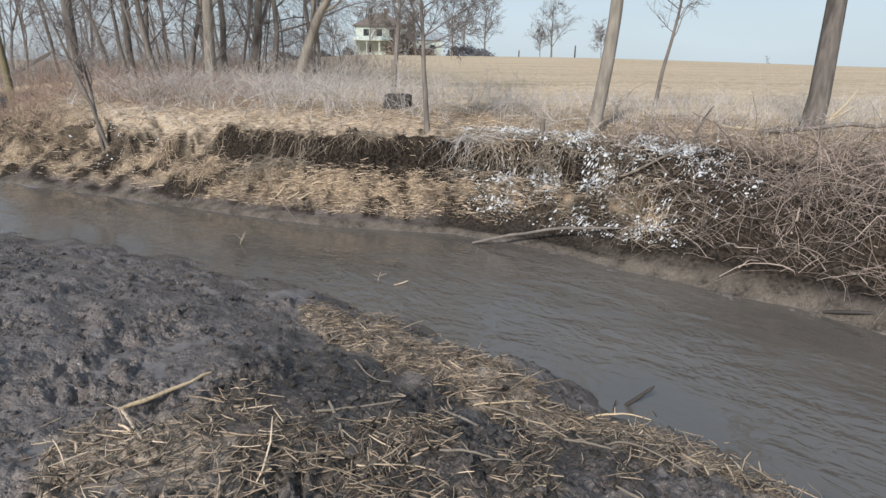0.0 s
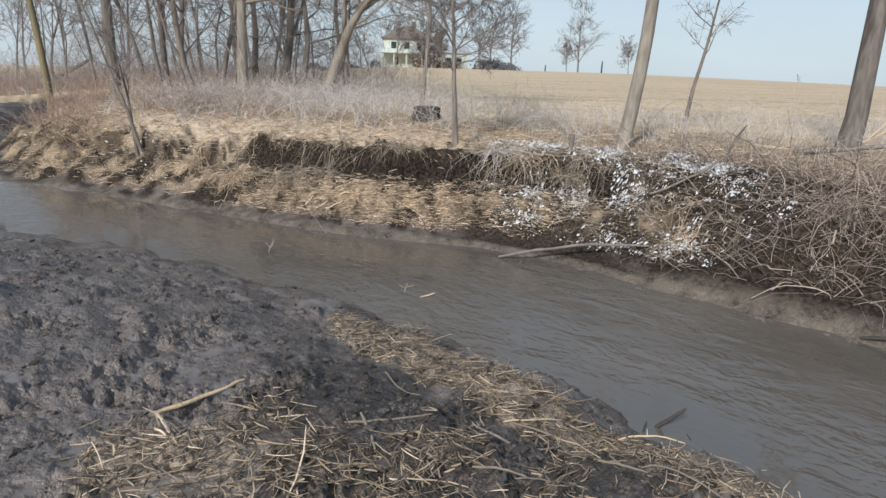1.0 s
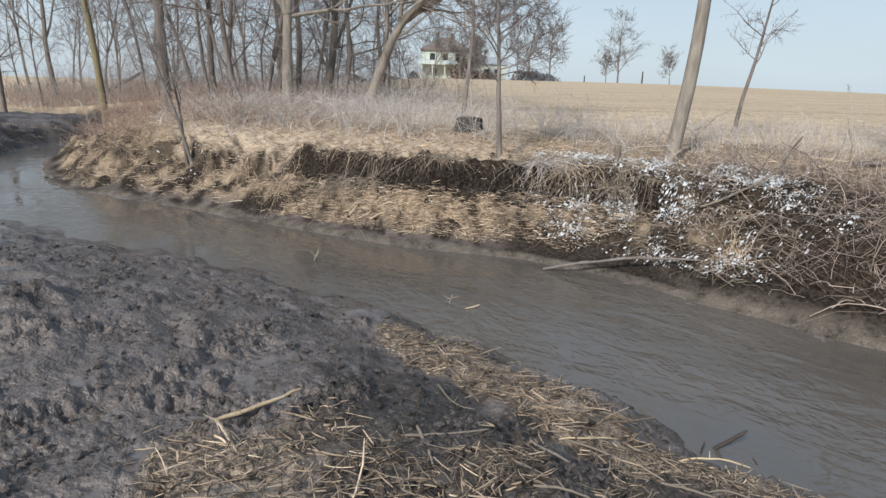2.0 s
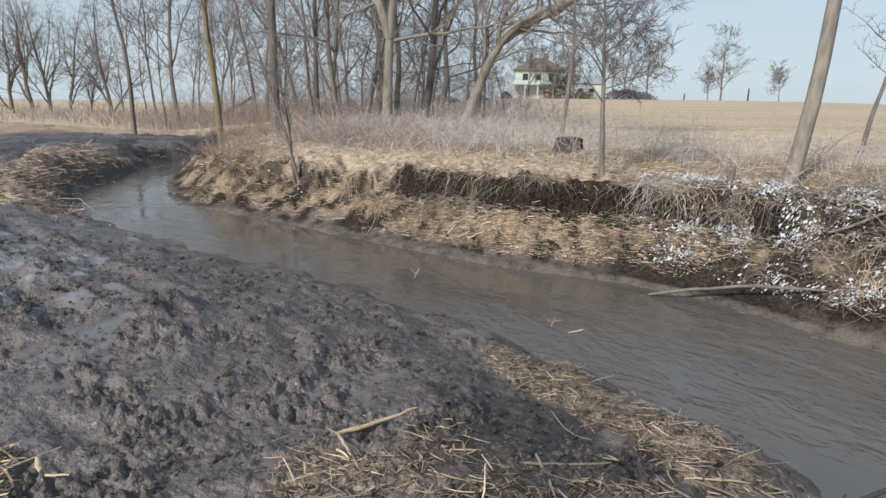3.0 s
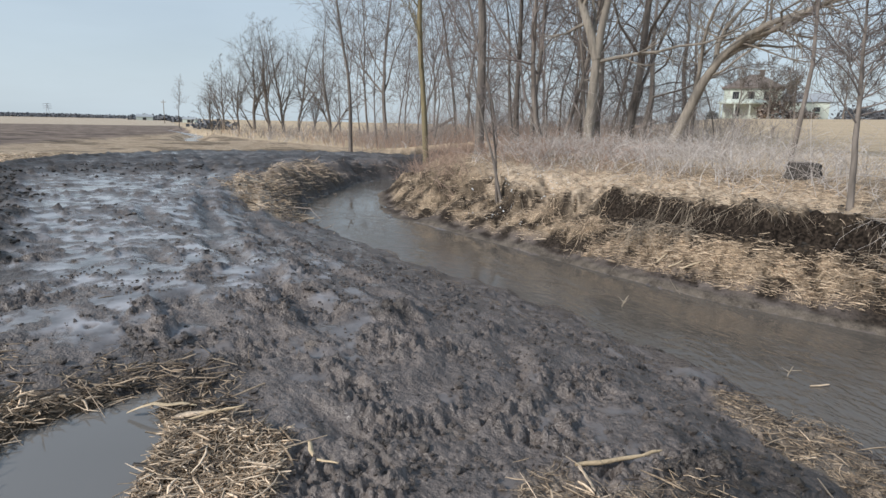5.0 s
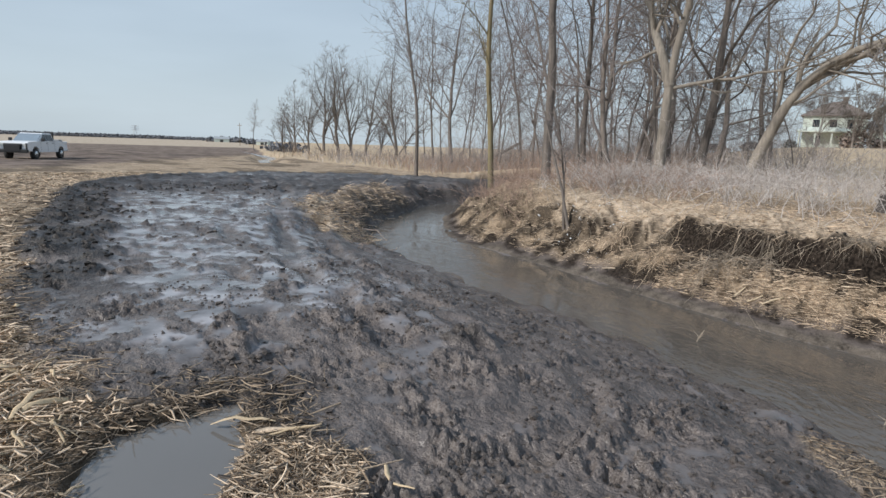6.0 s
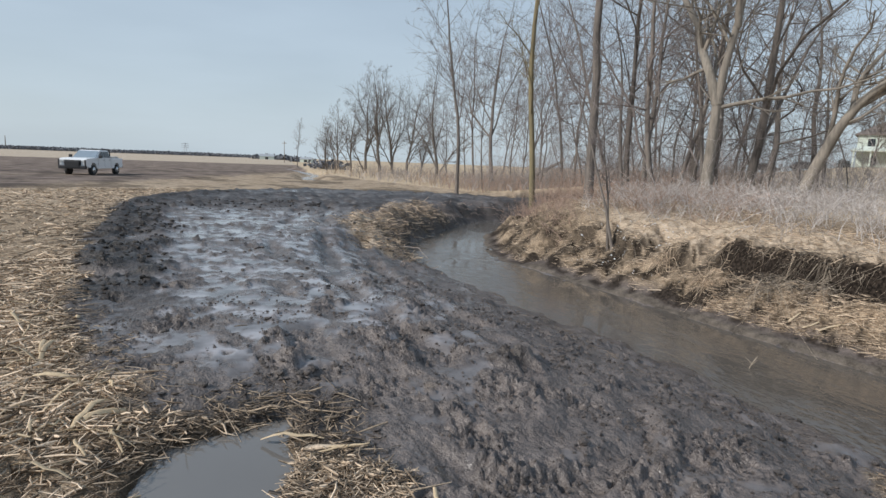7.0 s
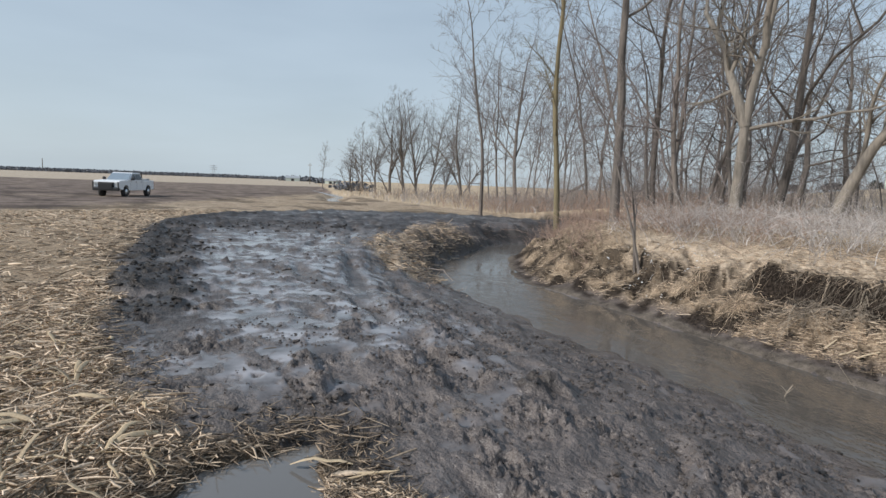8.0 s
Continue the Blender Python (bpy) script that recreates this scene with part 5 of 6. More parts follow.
stick("fallen_branch", on(4.5, 9.7, 0.06), on(6.9, 10.2, 0.32), 0.035, "heartwood", "long pale broken limb lying behind the brush", "branch", 0.05, 14, 1.0, ((0.7, (0.3, 0.2, 0.8), 0.6), (0.85, (0.6, 0.1, 0.7), 0.7)))
stick("fallen_branch", on(4.9, 9.3, 0.05), on(7.6, 9.0, 0.15), 0.04, "bark", "dark broken limb on the bank top", "branch", 0.04, 15)
stick("fallen_branch", on(3.7, 8.9, 0.0), on(4.05, 9.1, 0.55), 0.02, "bark", "dark broken stub sticking up from the bank", "branch", 0.05, 16, 1.0, ((0.6, (0.5, 0, 0.6), 0.25),))
stick("stub", on(1.52, 9.55, -0.2), on(1.6, 9.55, 0.28), 0.05, "bark", "dead stub standing in the snowy bank", "branch", 0.02, 17)
stick("root_stick", (4.0, 5.72, -0.69), (4.55, 5.45, -0.6), 0.022, "dark_wood", "dark curved root lying at the waterline", "root", 0.12, 18)
stick("corn_stalk", on(-3.62, 1.78, 0.04), on(-3.39, 1.97, 0.07), 0.018, "stalk", "wide pale corn husk lying on the straw", "corn stalk", 0.03, 19, 0.35)
stick("corn_stalk", on(-3.58, 1.70, 0.05), on(-3.33, 1.99, 0.09), 0.009, "stalk", "thin pale corn stalk on the straw", "corn stalk", 0.02, 20)
stick("branch", on(-4.06, 1.84, 0.03), on(-3.55, 1.76, 0.06), 0.012, "driftwood", "grey stick lying at the puddle edge", "branch", 0.05, 21)
stick("corn_stalk", on(-2.79, 1.96, 0.06), on(-2.52, 1.88, 0.06), 0.014, "stalk", "bent pale corn stalk on the mud", "corn stalk", 0.08, 22, 0.5)
stick("fallen_log", on(-26, 35.5, 0.2), on(-22.8, 36.8, 1.9), 0.14, "bark", "fallen log leaning in the wood", "log", 0.02, 23)
for k_slab, (sx, sy, sl) in enumerate([(-2.45, 9.72, 0.2), (-2.2, 9.66, 0.26), (-2.7, 9.9, 0.14)]):
    stick("wood_slab", on(sx - sl / 2, sy - 0.03, 0.03), on(sx + sl / 2, sy + 0.03, 0.03), 0.05 if sl < 0.3 else 0.12, "heartwood", "pale broken wood slab lying low on the bank", "wood piece", 0.03, 30 + k_slab, 0.35)

g_tw = random.Random(19)
for k_tw in range(22):
    tw_x, tw_y, tw_a, tw_l = g_tw.uniform(-0.6, 1.5), g_tw.uniform(2.0, 3.6), g_tw.uniform(-0.9, 0.5), g_tw.uniform(0.16, 0.45)
    if tw_x * 0.75 + tw_y > 3.9:
        continue
    stick("twig", on(tw_x, tw_y, 0.035), on(tw_x + tw_l * math.cos(tw_a), tw_y + tw_l * math.sin(tw_a), 0.04), g_tw.uniform(0.004, 0.008), g_tw.choice(("driftwood", "bark", "bark", "driftwood", "stalk")), "thin broken twig lying among the chopped straw", "twig", 0.06, 40 + k_tw, 1.0, ((0.5, (g_tw.uniform(-0.6, 0.6), 0.4, 0.25), 0.1),))["group"] = "twigs on the mud bank"

# bent corn stalks that lie singly near the puddle and field edge
g_st = np.random.default_rng(77)
stalk_meshes = []
for k_st in range(8):
    s_st = np.linspace(-0.5, 0.5, 6)
    l_st = [0.18, 0.34, 0.28, 0.24, 0.34, 0.4, 0.2, 0.46][k_st]
    p_st = np.stack([s_st * l_st, 0.25 * l_st * g_st.normal() * (s_st ** 2 - 0.1), 0.06 * l_st * np.cos(s_st * 5) + 0.008 * g_st.normal(size=6)], -1)
    v_st, q_st = strands([p_st], [(0.021 if k_st % 2 else 0.01) * np.array([0.7, 1, 1, 0.95, 0.9, 0.4])], 6, 0.13 if k_st % 2 else 0.6)
    stalk_meshes.append(quad_mesh("corn_stalk", v_st, q_st, "stalk"))
_, x_st, y_st, z_st = scatter(78, 900, (-8.5, -1.0, -3.2, 2.4), near_field)
for k_st in range(min(230, len(x_st))):
    ob = new("corn_stalk", stalk_meshes[k_st % 8])
    ob.matrix_basis = pose(x_st[k_st], y_st[k_st], z_st[k_st] + 0.035 + 0.03 * g_st.random(), g_st.normal(0, 12), g_st.normal(0, 9), g_st.uniform(0, 360))
    tagged(ob, "pale broken corn stalk lying on the stubble field", "corn stalk", "corn stalks on the field")


def lathe(name, profile, mat, parent=None, n=14, wobble=0.0, seed=1, label=""):
    g = np.random.default_rng(seed)
    v, f = [], []
    ang = np.arange(n) * 2 * np.pi / n
    w = 1 + wobble * g.normal(size=n)
    for r, z in profile:
        v += [(r * w[i] * math.cos(ang[i]), r * w[i] * math.sin(ang[i]), z) for i in range(n)]
    for k in range(len(profile) - 1):
        f += [(k * n + i, k * n + (i + 1) % n, (k + 1) * n + (i + 1) % n, (k + 1) * n + i) for i in range(n)]
    f.append(tuple(range((len(profile) - 1) * n, len(profile) * n)))
    f.append(tuple(range(n))[::-1])
    return mesh_object(name, v, f, mat, parent, label)


stump = tagged(new("stump"), "dark rotten tree stump among the pale weeds", "stump")
stump.location = on(-0.98, 13.1, -0.05)
lathe("trunk", [(0.34, -0.1), (0.29, 0.05), (0.24, 0.18), (0.25, 0.27), (0.2, 0.31)], "dark_wood", stump, 14, 0.16, 3)
lathe("cut_face", [(0.17, 0.3), (0.16, 0.32)], "bark", stump, 14, 0.16, 3, "weathered grey cut face")


# ---- pickup truck ----
def box_bm(bm, x0, x1, y0, y1, z0, z1):
    vs = [bm.verts.new((x, y, z)) for x in (x0, x1) for y in (y0, y1) for z in (z0, z1)]
    for ids in ((0, 1, 3, 2), (4, 6, 7, 5), (0, 4, 5, 1), (2, 3, 7, 6), (0, 2, 6, 4), (1, 5, 7, 3)):
        bm.faces.new([vs[i] for i in ids])
    return vs


def part(name, bm, mat, parent, label="", bevel=0.0, soft=False):
    if bevel:
        bmesh.ops.bevel(bm, geom=list(bm.edges), offset=bevel, segments=2, affect="EDGES", profile=0.5)
    bmesh.ops.recalc_face_normals(bm, faces=bm.faces)
    me = bpy.data.meshes.new(name)
    bm.to_mesh(me)
    bm.free()
    if soft:
        me.shade_smooth()
    me.materials.append(M[mat])
    ob = new(name, me)
    ob.parent = parent
    if label:
        ob["label"] = label
    return ob


def box_part(name, dims, mat, parent, label="", bevel=0.0):
    bm = bmesh.new()
    box_bm(bm, *dims)
    return part(name, bm, mat, parent, label, bevel)


def prism(name, outline, y0, y1, mat, parent, label="", bevel=0.0, inset_top=0.0, z_split=9):
    """A side outline (x, z) carried across from y0 to y1; points above z_split lean inwards."""
    bm = bmesh.new()
    mid = (y0 + y1) / 2
    ring = []
    for yy in (y0, y1):
        ring.append([bm.verts.new((x, yy + (inset_top if yy < mid else -inset_top) * (z > z_split), z)) for x, z in outline])
    n = len(outline)
    for i in range(n):
        bm.faces.new([ring[0][i], ring[0][(i + 1) % n], ring[1][(i + 1) % n], ring[1][i]])
    bm.faces.new(ring[0][::-1])
    bm.faces.new(ring[1])
    return part(name, bm, mat, parent, label, bevel)


def pickup(x, y, heading):
    """Crew-cab pickup; x forward, wheels on the ground."""
    truck = tagged(new("pickup_truck"), "white crew-cab pickup truck with black grille guard parked on the field", "truck")
    truck.matrix_basis = pose(x, y, height(x, y) - 0.03, 0, 0, heading)
    prism("body", [(2.85, 0.62), (2.92, 0.8), (2.9, 1.2), (2.72, 1.28), (1.35, 1.34), (1.2, 1.3), (-0.95, 1.3), (-1.0, 1.32), (-2.95, 1.32), (-2.98, 0.75), (-2.85, 0.6), (-2.35, 0.55), (-2.3, 0.8), (-2.1, 0.98), (-1.75, 0.98), (-1.5, 0.8), (-1.45, 0.52),
                   (1.4, 0.52), (1.45, 0.8), (1.65, 0.98), (2.05, 0.98), (2.25, 0.8), (2.3, 0.58)], -0.98, 0.98, "car_white", truck, bevel=0.03)
    prism("cab_roof", [(1.3, 1.26), (0.45, 1.88), (0.3, 1.93), (-0.75, 1.93), (-0.88, 1.88), (-1.0, 1.28)], -0.92, 0.92, "car_white", truck, bevel=0.03, inset_top=0.14, z_split=1.5)
    bm = bmesh.new()
    vs = [bm.verts.new(c) for c in ((1.24, -0.84, 1.335), (1.24, 0.84, 1.335), (0.53, 0.74, 1.85), (0.53, -0.74, 1.85))]
    bm.faces.new(vs)
    ext = bmesh.ops.extrude_face_region(bm, geom=list(bm.faces))
    bmesh.ops.translate(bm, vec=(0.015, 0, 0.02), verts=[e for e in ext["geom"] if isinstance(e, bmesh.types.BMVert)])
    part("windscreen", bm, "windscreen", truck, "glass windscreen reflecting the sky")
    for sgn in (-1, 1):
        for x0, x1, x2, x3 in ((0.12, 0.95, 0.42, 0.12), (-0.85, 0.04, 0.04, -0.76)):
            bm = bmesh.new()
            low, high = 0.925 * sgn, 0.805 * sgn
            vs = [bm.verts.new(c) for c in ((x0, low, 1.37), (x1, low, 1.37), (x2, high, 1.82), (x3, high, 1.82))]
            bm.faces.new(vs)
            ext = bmesh.ops.extrude_face_region(bm, geom=list(bm.faces))
            bmesh.ops.translate(bm, vec=(0, 0.012 * sgn, 0), verts=[e for e in ext["geom"] if isinstance(e, bmesh.types.BMVert)])
            part("side_window", bm, "window", truck, "dark glass side window")
        mirror = box_part("mirror", (0.95, 1.1, 1.0 * sgn, 1.22 * sgn, 1.32, 1.56), "car_black", truck, "black door mirror", 0.03)
        box_part("headlight", (2.78, 2.925, 0.62 * sgn, 0.95 * sgn, 0.92, 1.14), "lamp_glass", truck, "clear headlight", 0.015)
        box_part("tail_light", (-3.0, -2.94, 0.84 * sgn, 0.97 * sgn, 0.9, 1.25), "tail_red", truck, "red tail light", 0.01)
        for xx in (0.3, -0.62):
            box_part("door_handle", (xx - 0.12, xx + 0.02, 0.98 * sgn, 1.01 * sgn, 1.16, 1.2), "car_black", truck, "black door handle")
        for xx in (0.08, -0.93, 1.12):
            box_part("door_seam", (xx - 0.008, xx + 0.008, 0.979 * sgn, 0.983 * sgn, 0.62, 1.27), "car_black", truck)
    box_part("grille", (2.85, 2.96, -0.6, 0.6, 0.76, 1.14), "car_black", truck, "black front grille", 0.02)
    for zz in (0.86, 0.97, 1.08):
        box_part("grille_bar", (2.955, 2.985, -0.58, 0.58, zz - 0.018, zz + 0.018), "car_black", truck)
    box_part("badge", (2.985, 3.0, -0.11, 0.11, 0.94, 1.03), "chrome", truck, "small bright oval badge")
    box_part("bumper", (2.8, 3.06, -0.98, 0.98, 0.5, 0.74), "car_black", truck, "black steel front bumper", 0.04)
    guard = box_part("grille_guard", (3.02, 3.08, -0.52, 0.52, 0.6, 1.06), "car_black", truck, "black tubular grille guard", 0.02)
    for yy in (-0.98, 0.9):
        box_part("guard_post", (2.98, 3.05, yy, yy + 0.08, 0.55, 1.18), "car_black", truck)
    box_part("rear_bumper", (-3.12, -2.9, -0.95, 0.95, 0.55, 0.72), "chrome", truck, "bright rear bumper", 0.03)
    box_part("bed_floor", (-2.9, -1.05, -0.8, 0.8, 1.325, 1.335), "car_black", truck)
    for yy in (-0.85, 0.77):
        box_part("rack_post", (-1.12, -1.04, yy, yy + 0.08, 1.3, 1.98), "car_black", truck, "black headache rack post")
    box_part("rack_bar", (-1.12, -1.04, -0.85, 0.85, 1.94, 2.02), "car_black", truck, "black headache rack bar")
    box_part("tool_box", (-2.8, -2.2, -0.7, 0.7, 1.33, 1.47), "galvanised", truck, "grey load in the bed", 0.02)
    for xx in (1.85, -1.92):
        for sgn in (-1, 1):
            wheel = new("wheel")
            wheel.parent = truck
            wheel.matrix_basis = pose(xx, 0.86 * sgn, 0.4, 90, 0, 0)
            tyre = lathe("tyre", [(0.24, -0.13), (0.36, -0.14), (0.4, -0.1), (0.4, 0.1), (0.36, 0.14), (0.24, 0.13)], "tyre", wheel, 28)
            rim = lathe("rim", [(0.235, -0.12), (0.225, -0.15), (0.1, -0.142), (0.08, -0.155)], "chrome", wheel, 20, label="silver wheel rim")
            if sgn < 0:
                rim.matrix_basis = pose(0, 0, 0, 180, 0, 0)
    return truck


pickup(-53.2, 16.8, -44)


# ---- farmhouse on the rise ----
def window_part(parent, x0, x1, y, z0, z1):
    win = box_part("window", (x0 - 0.1, x1 + 0.1, y - 0.07, y + 0.03, z0 - 0.1, z1 + 0.1), "siding", parent)
    box_part("pane", (x0, x1, y - 0.085, y - 0.05, z0, z1), "window", win, "dark glass pane")
    box_part("sill", (x0 - 0.15, x1 + 0.15, y - 0.16, y - 0.02, z0 - 0.18, z0 - 0.1), "siding", win)


def hip_roof(name, x0, x1, y0, y1, z, rise, ridge, mat, parent, over=0.45):
    x0, x1, y0, y1 = x0 - over, x1 + over, y0 - over, y1 + over
    xm, ym = (x0 + x1) / 2, (y0 + y1) / 2
    bm = bmesh.new()
    b = [bm.verts.new(c) for c in ((x0, y0, z), (x1, y0, z), (x1, y1, z), (x0, y1, z))]
    b2 = [bm.verts.new((v.co.x, v.co.y, z + 0.18)) for v in b]
    t = [bm.verts.new((xm - ridge, ym, z + rise)), bm.verts.new((xm + ridge, ym, z + rise))]
    bm.faces.new(b[::-1])
    for i in range(4):
        bm.faces.new((b[i], b[(i + 1) % 4], b2[(i + 1) % 4], b2[i]))
    bm.faces.new((b2[0], b2[1], t[1], t[0]))
    bm.faces.new((b2[2], b2[3], t[0], t[1]))
    bm.faces.new((b2[1], b2[2], t[1]))
    bm.faces.new((b2[3], b2[0], t[0]))
    return part(name, bm, mat, parent)


def farmhouse(x, y, z, turn):
    house = tagged(new("farmhouse"), "white two-storey farmhouse with brown hip roof on the rise", "house")
    house.matrix_basis = pose(x, y, z, 0, 0, turn)
    box_part("wall", (-4.2, 4.2, 0, 8, -2, 5.0), "siding", house)
    roof = hip_roof("roof", -4.2, 4.2, 0, 8, 5.0, 2.5, 0.8, "shingle", house)
    box_part("chimney", (0.6, 1.4, 3.2, 4.0, 6.4, 8.2), "shingle", house, "brick chimney")
    for xx in (-2.9, -0.6, 1.7):
        window_part(house, xx, xx + 0.95, 0, 3.1, 4.5)
    for xx in (-2.6, 1.5):
        window_part(house, xx, xx + 1.0, 0, 0.5, 2.0)
    porch = hip_roof("porch_roof", -4.6, 2.2, -2.2, 0, 2.5, 0.8, 2.6, "siding", house, 0.2)
    for xx in (-4.5, -2.4, -0.2, 2.0):
        box_part("porch_post", (xx, xx + 0.22, -2.2, -1.98, -1, 2.5), "siding", house)
    box_part("wing", (4.8, 11.0, 1, 8, -2, 2.9), "siding", house)
    bm = bmesh.new()
    o = [(4.5, 0.7, 2.9), (11.3, 0.7, 2.9), (11.3, 8.3, 2.9), (4.5, 8.3, 2.9), (4.5, 4.5, 4.4), (11.3, 4.5, 4.4)]
    vs = [bm.verts.new(c) for c in o]
    for ids in ((0, 1, 5, 4), (2, 3, 4, 5), (1, 2, 5), (3, 0, 4), (3, 2, 1, 0)):
        bm.faces.new([vs[i] for i in ids])
    part("wing_roof", bm, "galvanised", house, "pale grey wing roof")
    for xx in (7.0, 8.9):
        window_part(house, xx, xx + 0.9, 1, 1.4, 2.1)
    return house


farmhouse(-11.2, 111.5, height(-11.2, 111.5) - 0.2, 4)


def far_car(x, y, turn, mat, label):
    car = tagged(new("car"), label, "car")
    car.matrix_basis = pose(x, y, height(x, y), 0, 0, turn)
    prism("body", [(2.2, 0.35), (2.25, 0.75), (1.2, 0.95), (-2.1, 1.0), (-2.25, 0.4)], -0.9, 0.9, mat, car, bevel=0.05)
    prism("cabin", [(1.1, 0.95), (0.5, 1.5), (-1.3, 1.5), (-2.0, 0.98)], -0.8, 0.8, "window", car, "dark glass cabin", bevel=0.05)
    for xx in (1.35, -1.35):
        for yy in (-0.85, 0.85):
            w = lathe("wheel", [(0.2, -0.1), (0.33, -0.1), (0.33, 0.1), (0.2, 0.1)], "tyre", car, 16)
            w.matrix_basis = pose(xx, yy, 0.33, 90, 0, 0)


far_car(-28.0, 111.7, 10, "car_black", "dark parked car beside the farmhouse yard")
far_car(-22.5, 113.5, 20, "car_black", "dark car parked in the farmhouse yard")


def hedge(name, seed, centre, size, n, mat, label, cat):
    """A rounded mass of small leaf or twig clumps with an uneven outline."""
    g = np.random.default_rng(seed)
    d = g.normal(size=(n, 3))
    d /= np.linalg.norm(d, axis=1, keepdims=True)
    c = d * (g.uniform(0.35, 1, (n, 1)) ** 0.5) * np.array(size) * g.lognormal(0, 0.12, (n, 1))
    c[:, 2] = np.abs(c[:, 2])
    a, b = g.normal(size=(n, 3)), g.normal(size=(n, 3))
    s = 0.09 * max(size)
    a *= s / np.linalg.norm(a, axis=1, keepdims=True)
    b *= s * 0.6 / np.linalg.norm(b, axis=1, keepdims=True)
    v = np.stack([c - a, c - b, c + a, c + b], 1).reshape(-1, 3)
    q = np.arange(n * 4).reshape(-1, 4)
    ob = quad_object(name, v, q, mat, soft=False)
    ob.location = centre
    return tagged(ob, label, cat)


for k_h, (hx, hy, sz, mt) in enumerate([(-7.3, 108.5, (3.0, 1.5, 3.4), "bramble"), (-3.4, 108, (2.0, 1.2, 1.5), "bramble"), (3.6, 109, (3.2, 1.5, 2.0), "far_wood"), (-16.6, 109.5, (1.2, 1.0, 1.6), "evergreen"), (6.5, 109, (2.4, 1.4, 1.5), "far_wood")]):
    hedge("shrub", 90 + k_h, (hx, hy, height(hx, hy) - 0.2), sz, 700, mt, "leafless brown shrub by the farmhouse" if mt != "evergreen" else "dark evergreen shrub by the farmhouse", "shrub")


# ---- far field edge: posts, poles, buildings, woods on the horizon ----
def post(x, y, tall, r, mat, label, arms=0, cat="post"):
    ob = tagged(lathe("post" if not arms else "utility_pole", [(r, -0.3), (r, tall * 0.5), (r * 0.8, tall)], mat, None, 8), label, cat)
    ob.location = on(x, y)
    for k in range(arms):
        box_part("crossarm", (-1.3, 1.3, -0.08, 0.08, tall - 0.9 - 0.9 * k, tall - 0.7 - 0.9 * k), mat, ob)
    return ob


post(21.6, 102.8, 1.9, 0.12, "dark_wood", "dark fence post on the rise")
post(12.2, 101, 1.0, 0.1, "dark_wood", "short dark fence post on the rise")
post(-880, 191, 16, 0.5, "driftwood", "tall thin utility pole far across the fields", 1, "pole")
post(-195, 128, 8, 0.12, "driftwood", "utility pole at the far farm", 1, "pole")


def pylon(x, y, tall):
    ob = tagged(new("pylon"), "steel lattice power pylon far across the fields", "pylon")
    ob.matrix_basis = pose(x, y, height(x, y), 0, 0, 65)
    for sx in (-1, 1):
        for sy in (-1, 1):
            v, q = strands([[(4 * sx, 4 * sy, 0), (1.6 * sx, 1.6 * sy, tall * 0.6), (0.6 * sx, 0.6 * sy, tall)]], [[0.5, 0.45, 0.35]], 4)
            quad_object("leg", v, q, "galvanised", ob)
    for zz in (0.62, 0.78, 0.94):
        v, q = strands([[(-8, 0, tall * zz), (0, 0, tall * zz + 0.8), (8, 0, tall * zz)]], [[0.3, 0.6, 0.3]], 4)
        quad_object("crossarm", v, q, "galvanised", ob)


pylon(-1360, 635, 27)


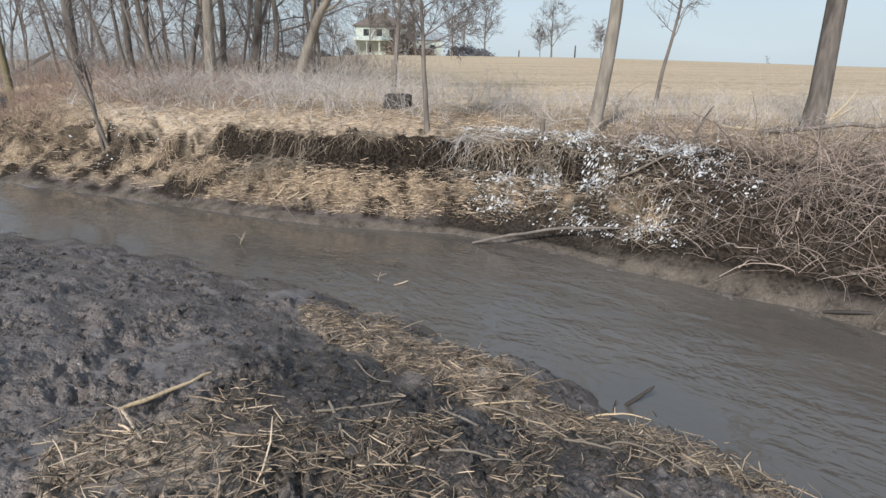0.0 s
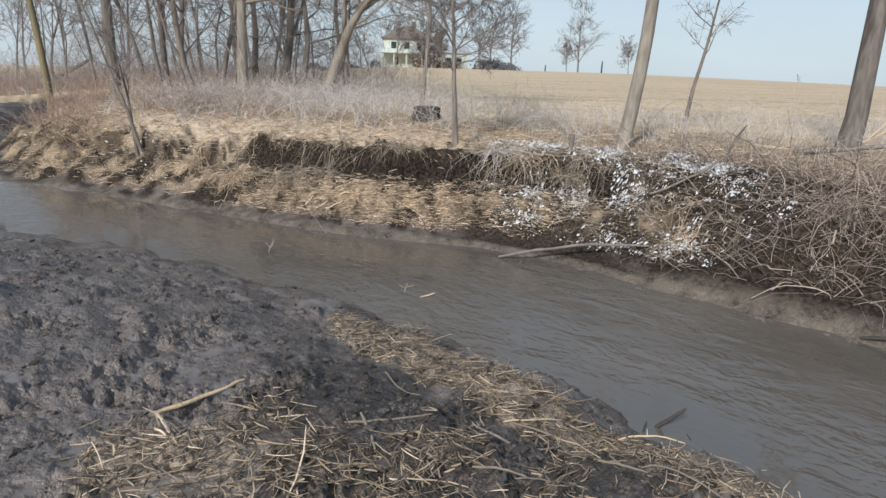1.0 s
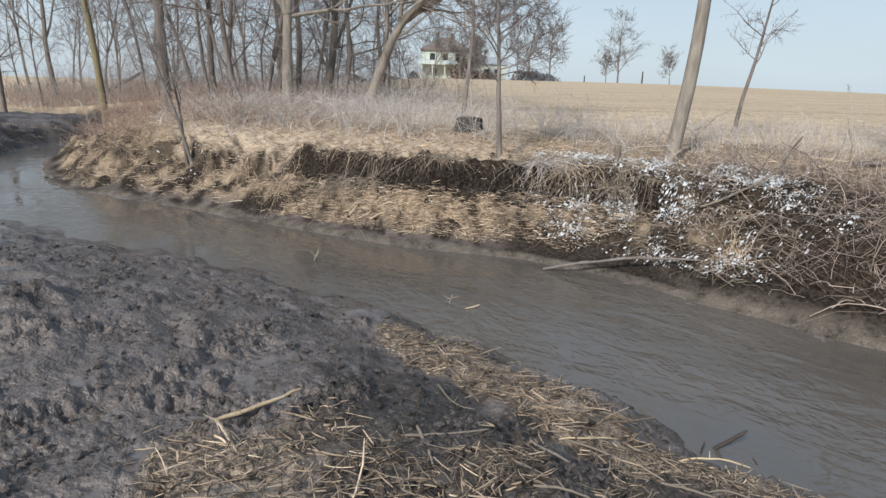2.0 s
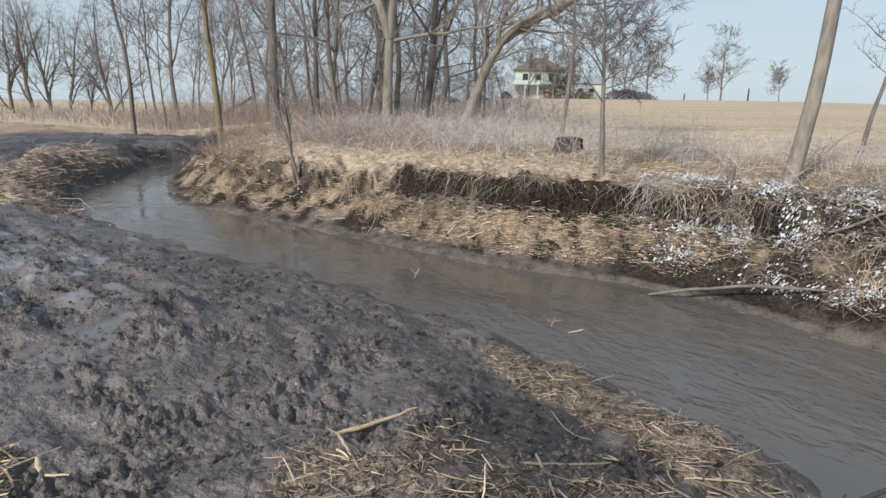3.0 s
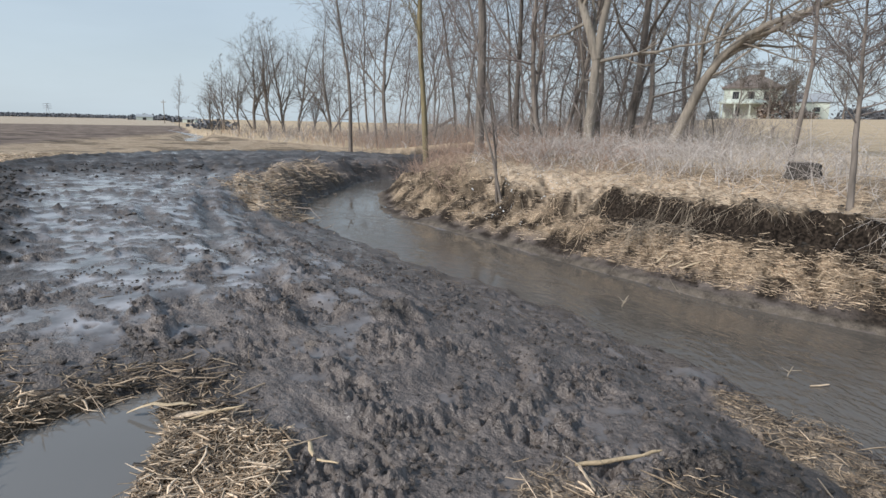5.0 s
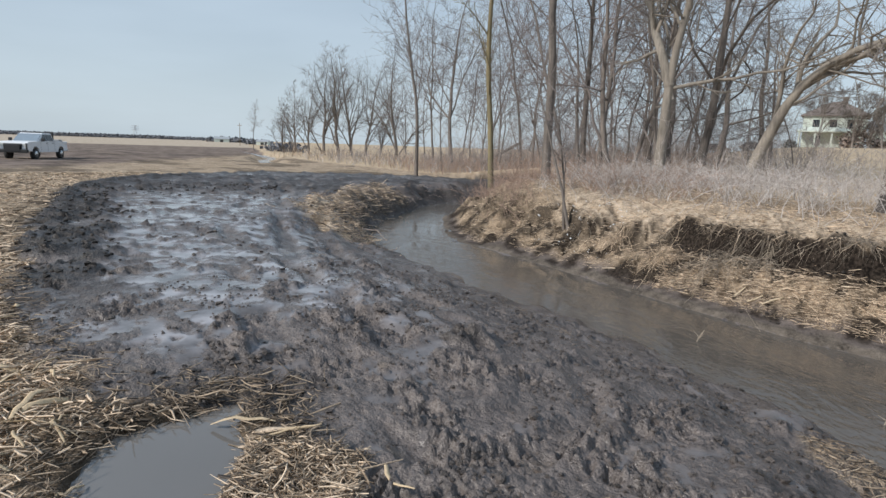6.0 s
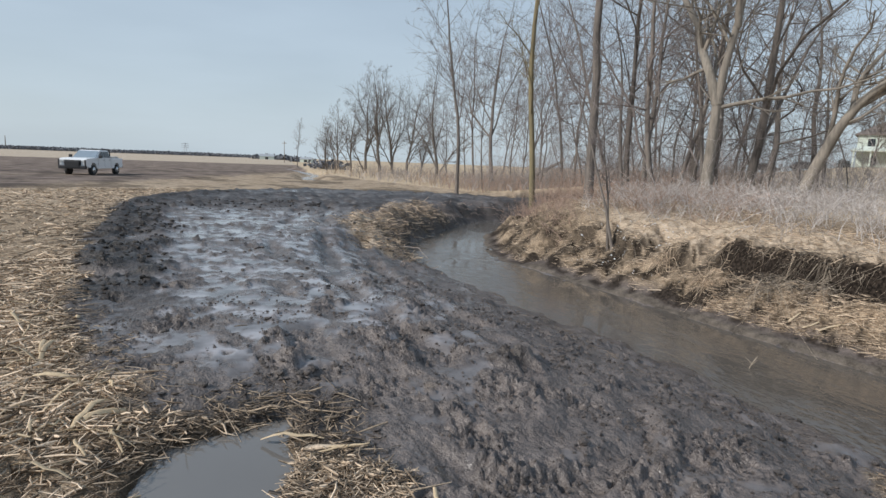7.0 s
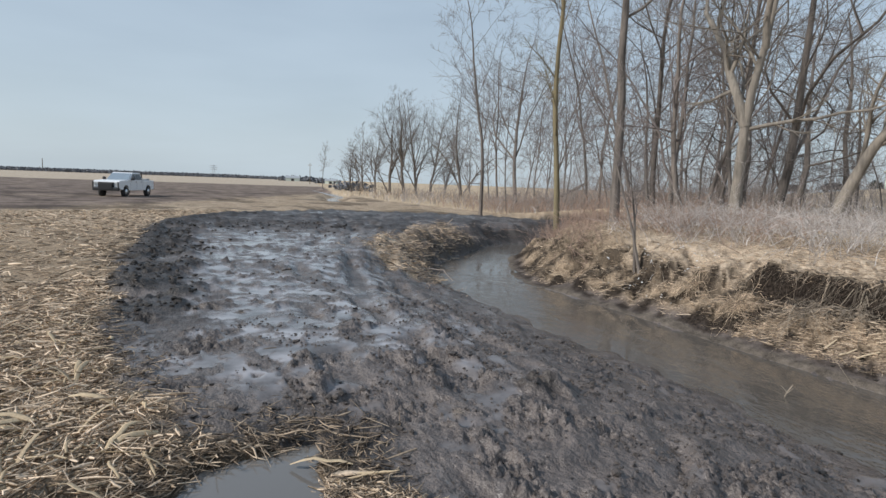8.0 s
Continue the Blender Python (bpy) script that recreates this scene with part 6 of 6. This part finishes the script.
def far_wood(seed, a, b, tall, deep, n, label):
    """A far strip of wood: thousands of small clumps with a ragged top."""
    g = np.random.default_rng(seed)
    u = g.random(n)
    a, b = np.array(a), np.array(b)
    c = a + (b - a) * u[:, None] + g.normal(0, deep, (n, 2))
    top = tall * (0.72 + 0.3 * lattice(u * 60, u * 0 + 3.3, seed) + 0.2 * lattice(u * 300, u * 0 + 1.7, seed + 1)) * np.minimum(1, np.minimum(u, 1 - u) * 14 + 0.3)
    z = top * g.random(n) ** 0.7 + ground(c[:, 0], c[:, 1], False)[0]
    p = np.concatenate([c, z[:, None]], 1)
    w = g.normal(size=(n, 2, 3))
    w *= (tall * 0.24) / np.linalg.norm(w, axis=2, keepdims=True)
    v = np.stack([p - w[:, 0], p - w[:, 1], p + w[:, 0], p + w[:, 1]], 1).reshape(-1, 3)
    return tagged(quad_object("far_woods", v, np.arange(n * 4).reshape(-1, 4), "far_wood", soft=False), label, "woods", kind="stuff")


far_wood(5, (-960, -150), (-800, 455), 5.0, 14, 14000, "dark leafless woods along the horizon")
far_wood(6, (-1500, -400), (-1150, 760), 6.5, 20, 9000, "hazy woods far along the horizon")
far_wood(7, (-455, 276), (-418, 296), 4.6, 5, 1500, "dark trees around the distant farm")
far_wood(8, (-92, 67.5), (-87, 68), 1.7, 1.5, 320, "brushy trees at the end of the tree row")


def shed(x, y, turn, l, w, h, label):
    ob = tagged(new("shed"), label, "building")
    ob.matrix_basis = pose(x, y, height(x, y), 0, 0, turn)
    box_part("wall", (-l / 2, l / 2, -w / 2, w / 2, -0.3, h), "siding", ob)
    bm = bmesh.new()
    vs = [bm.verts.new(c) for c in ((-l / 2 - 0.3, -w / 2 - 0.3, h), (l / 2 + 0.3, -w / 2 - 0.3, h), (l / 2 + 0.3, w / 2 + 0.3, h), (-l / 2 - 0.3, w / 2 + 0.3, h), (-l / 2 - 0.3, 0, h + w * 0.25), (l / 2 + 0.3, 0, h + w * 0.25))]
    for ids in ((0, 1, 5, 4), (2, 3, 4, 5), (1, 2, 5), (3, 0, 4), (3, 2, 1, 0)):
        bm.faces.new([vs[i] for i in ids])
    part("roof", bm, "galvanised", ob)
    box_part("door", (-1.2, 1.2, -w / 2 - 0.06, -w / 2 - 0.003, -0.1, h * 0.8), "car_black", ob)


shed(-392, 278, 40, 9, 6, 2.4, "small white shed at the distant farm")
shed(-430, 267, 55, 11, 7, 2.4, "long white farm building far off")
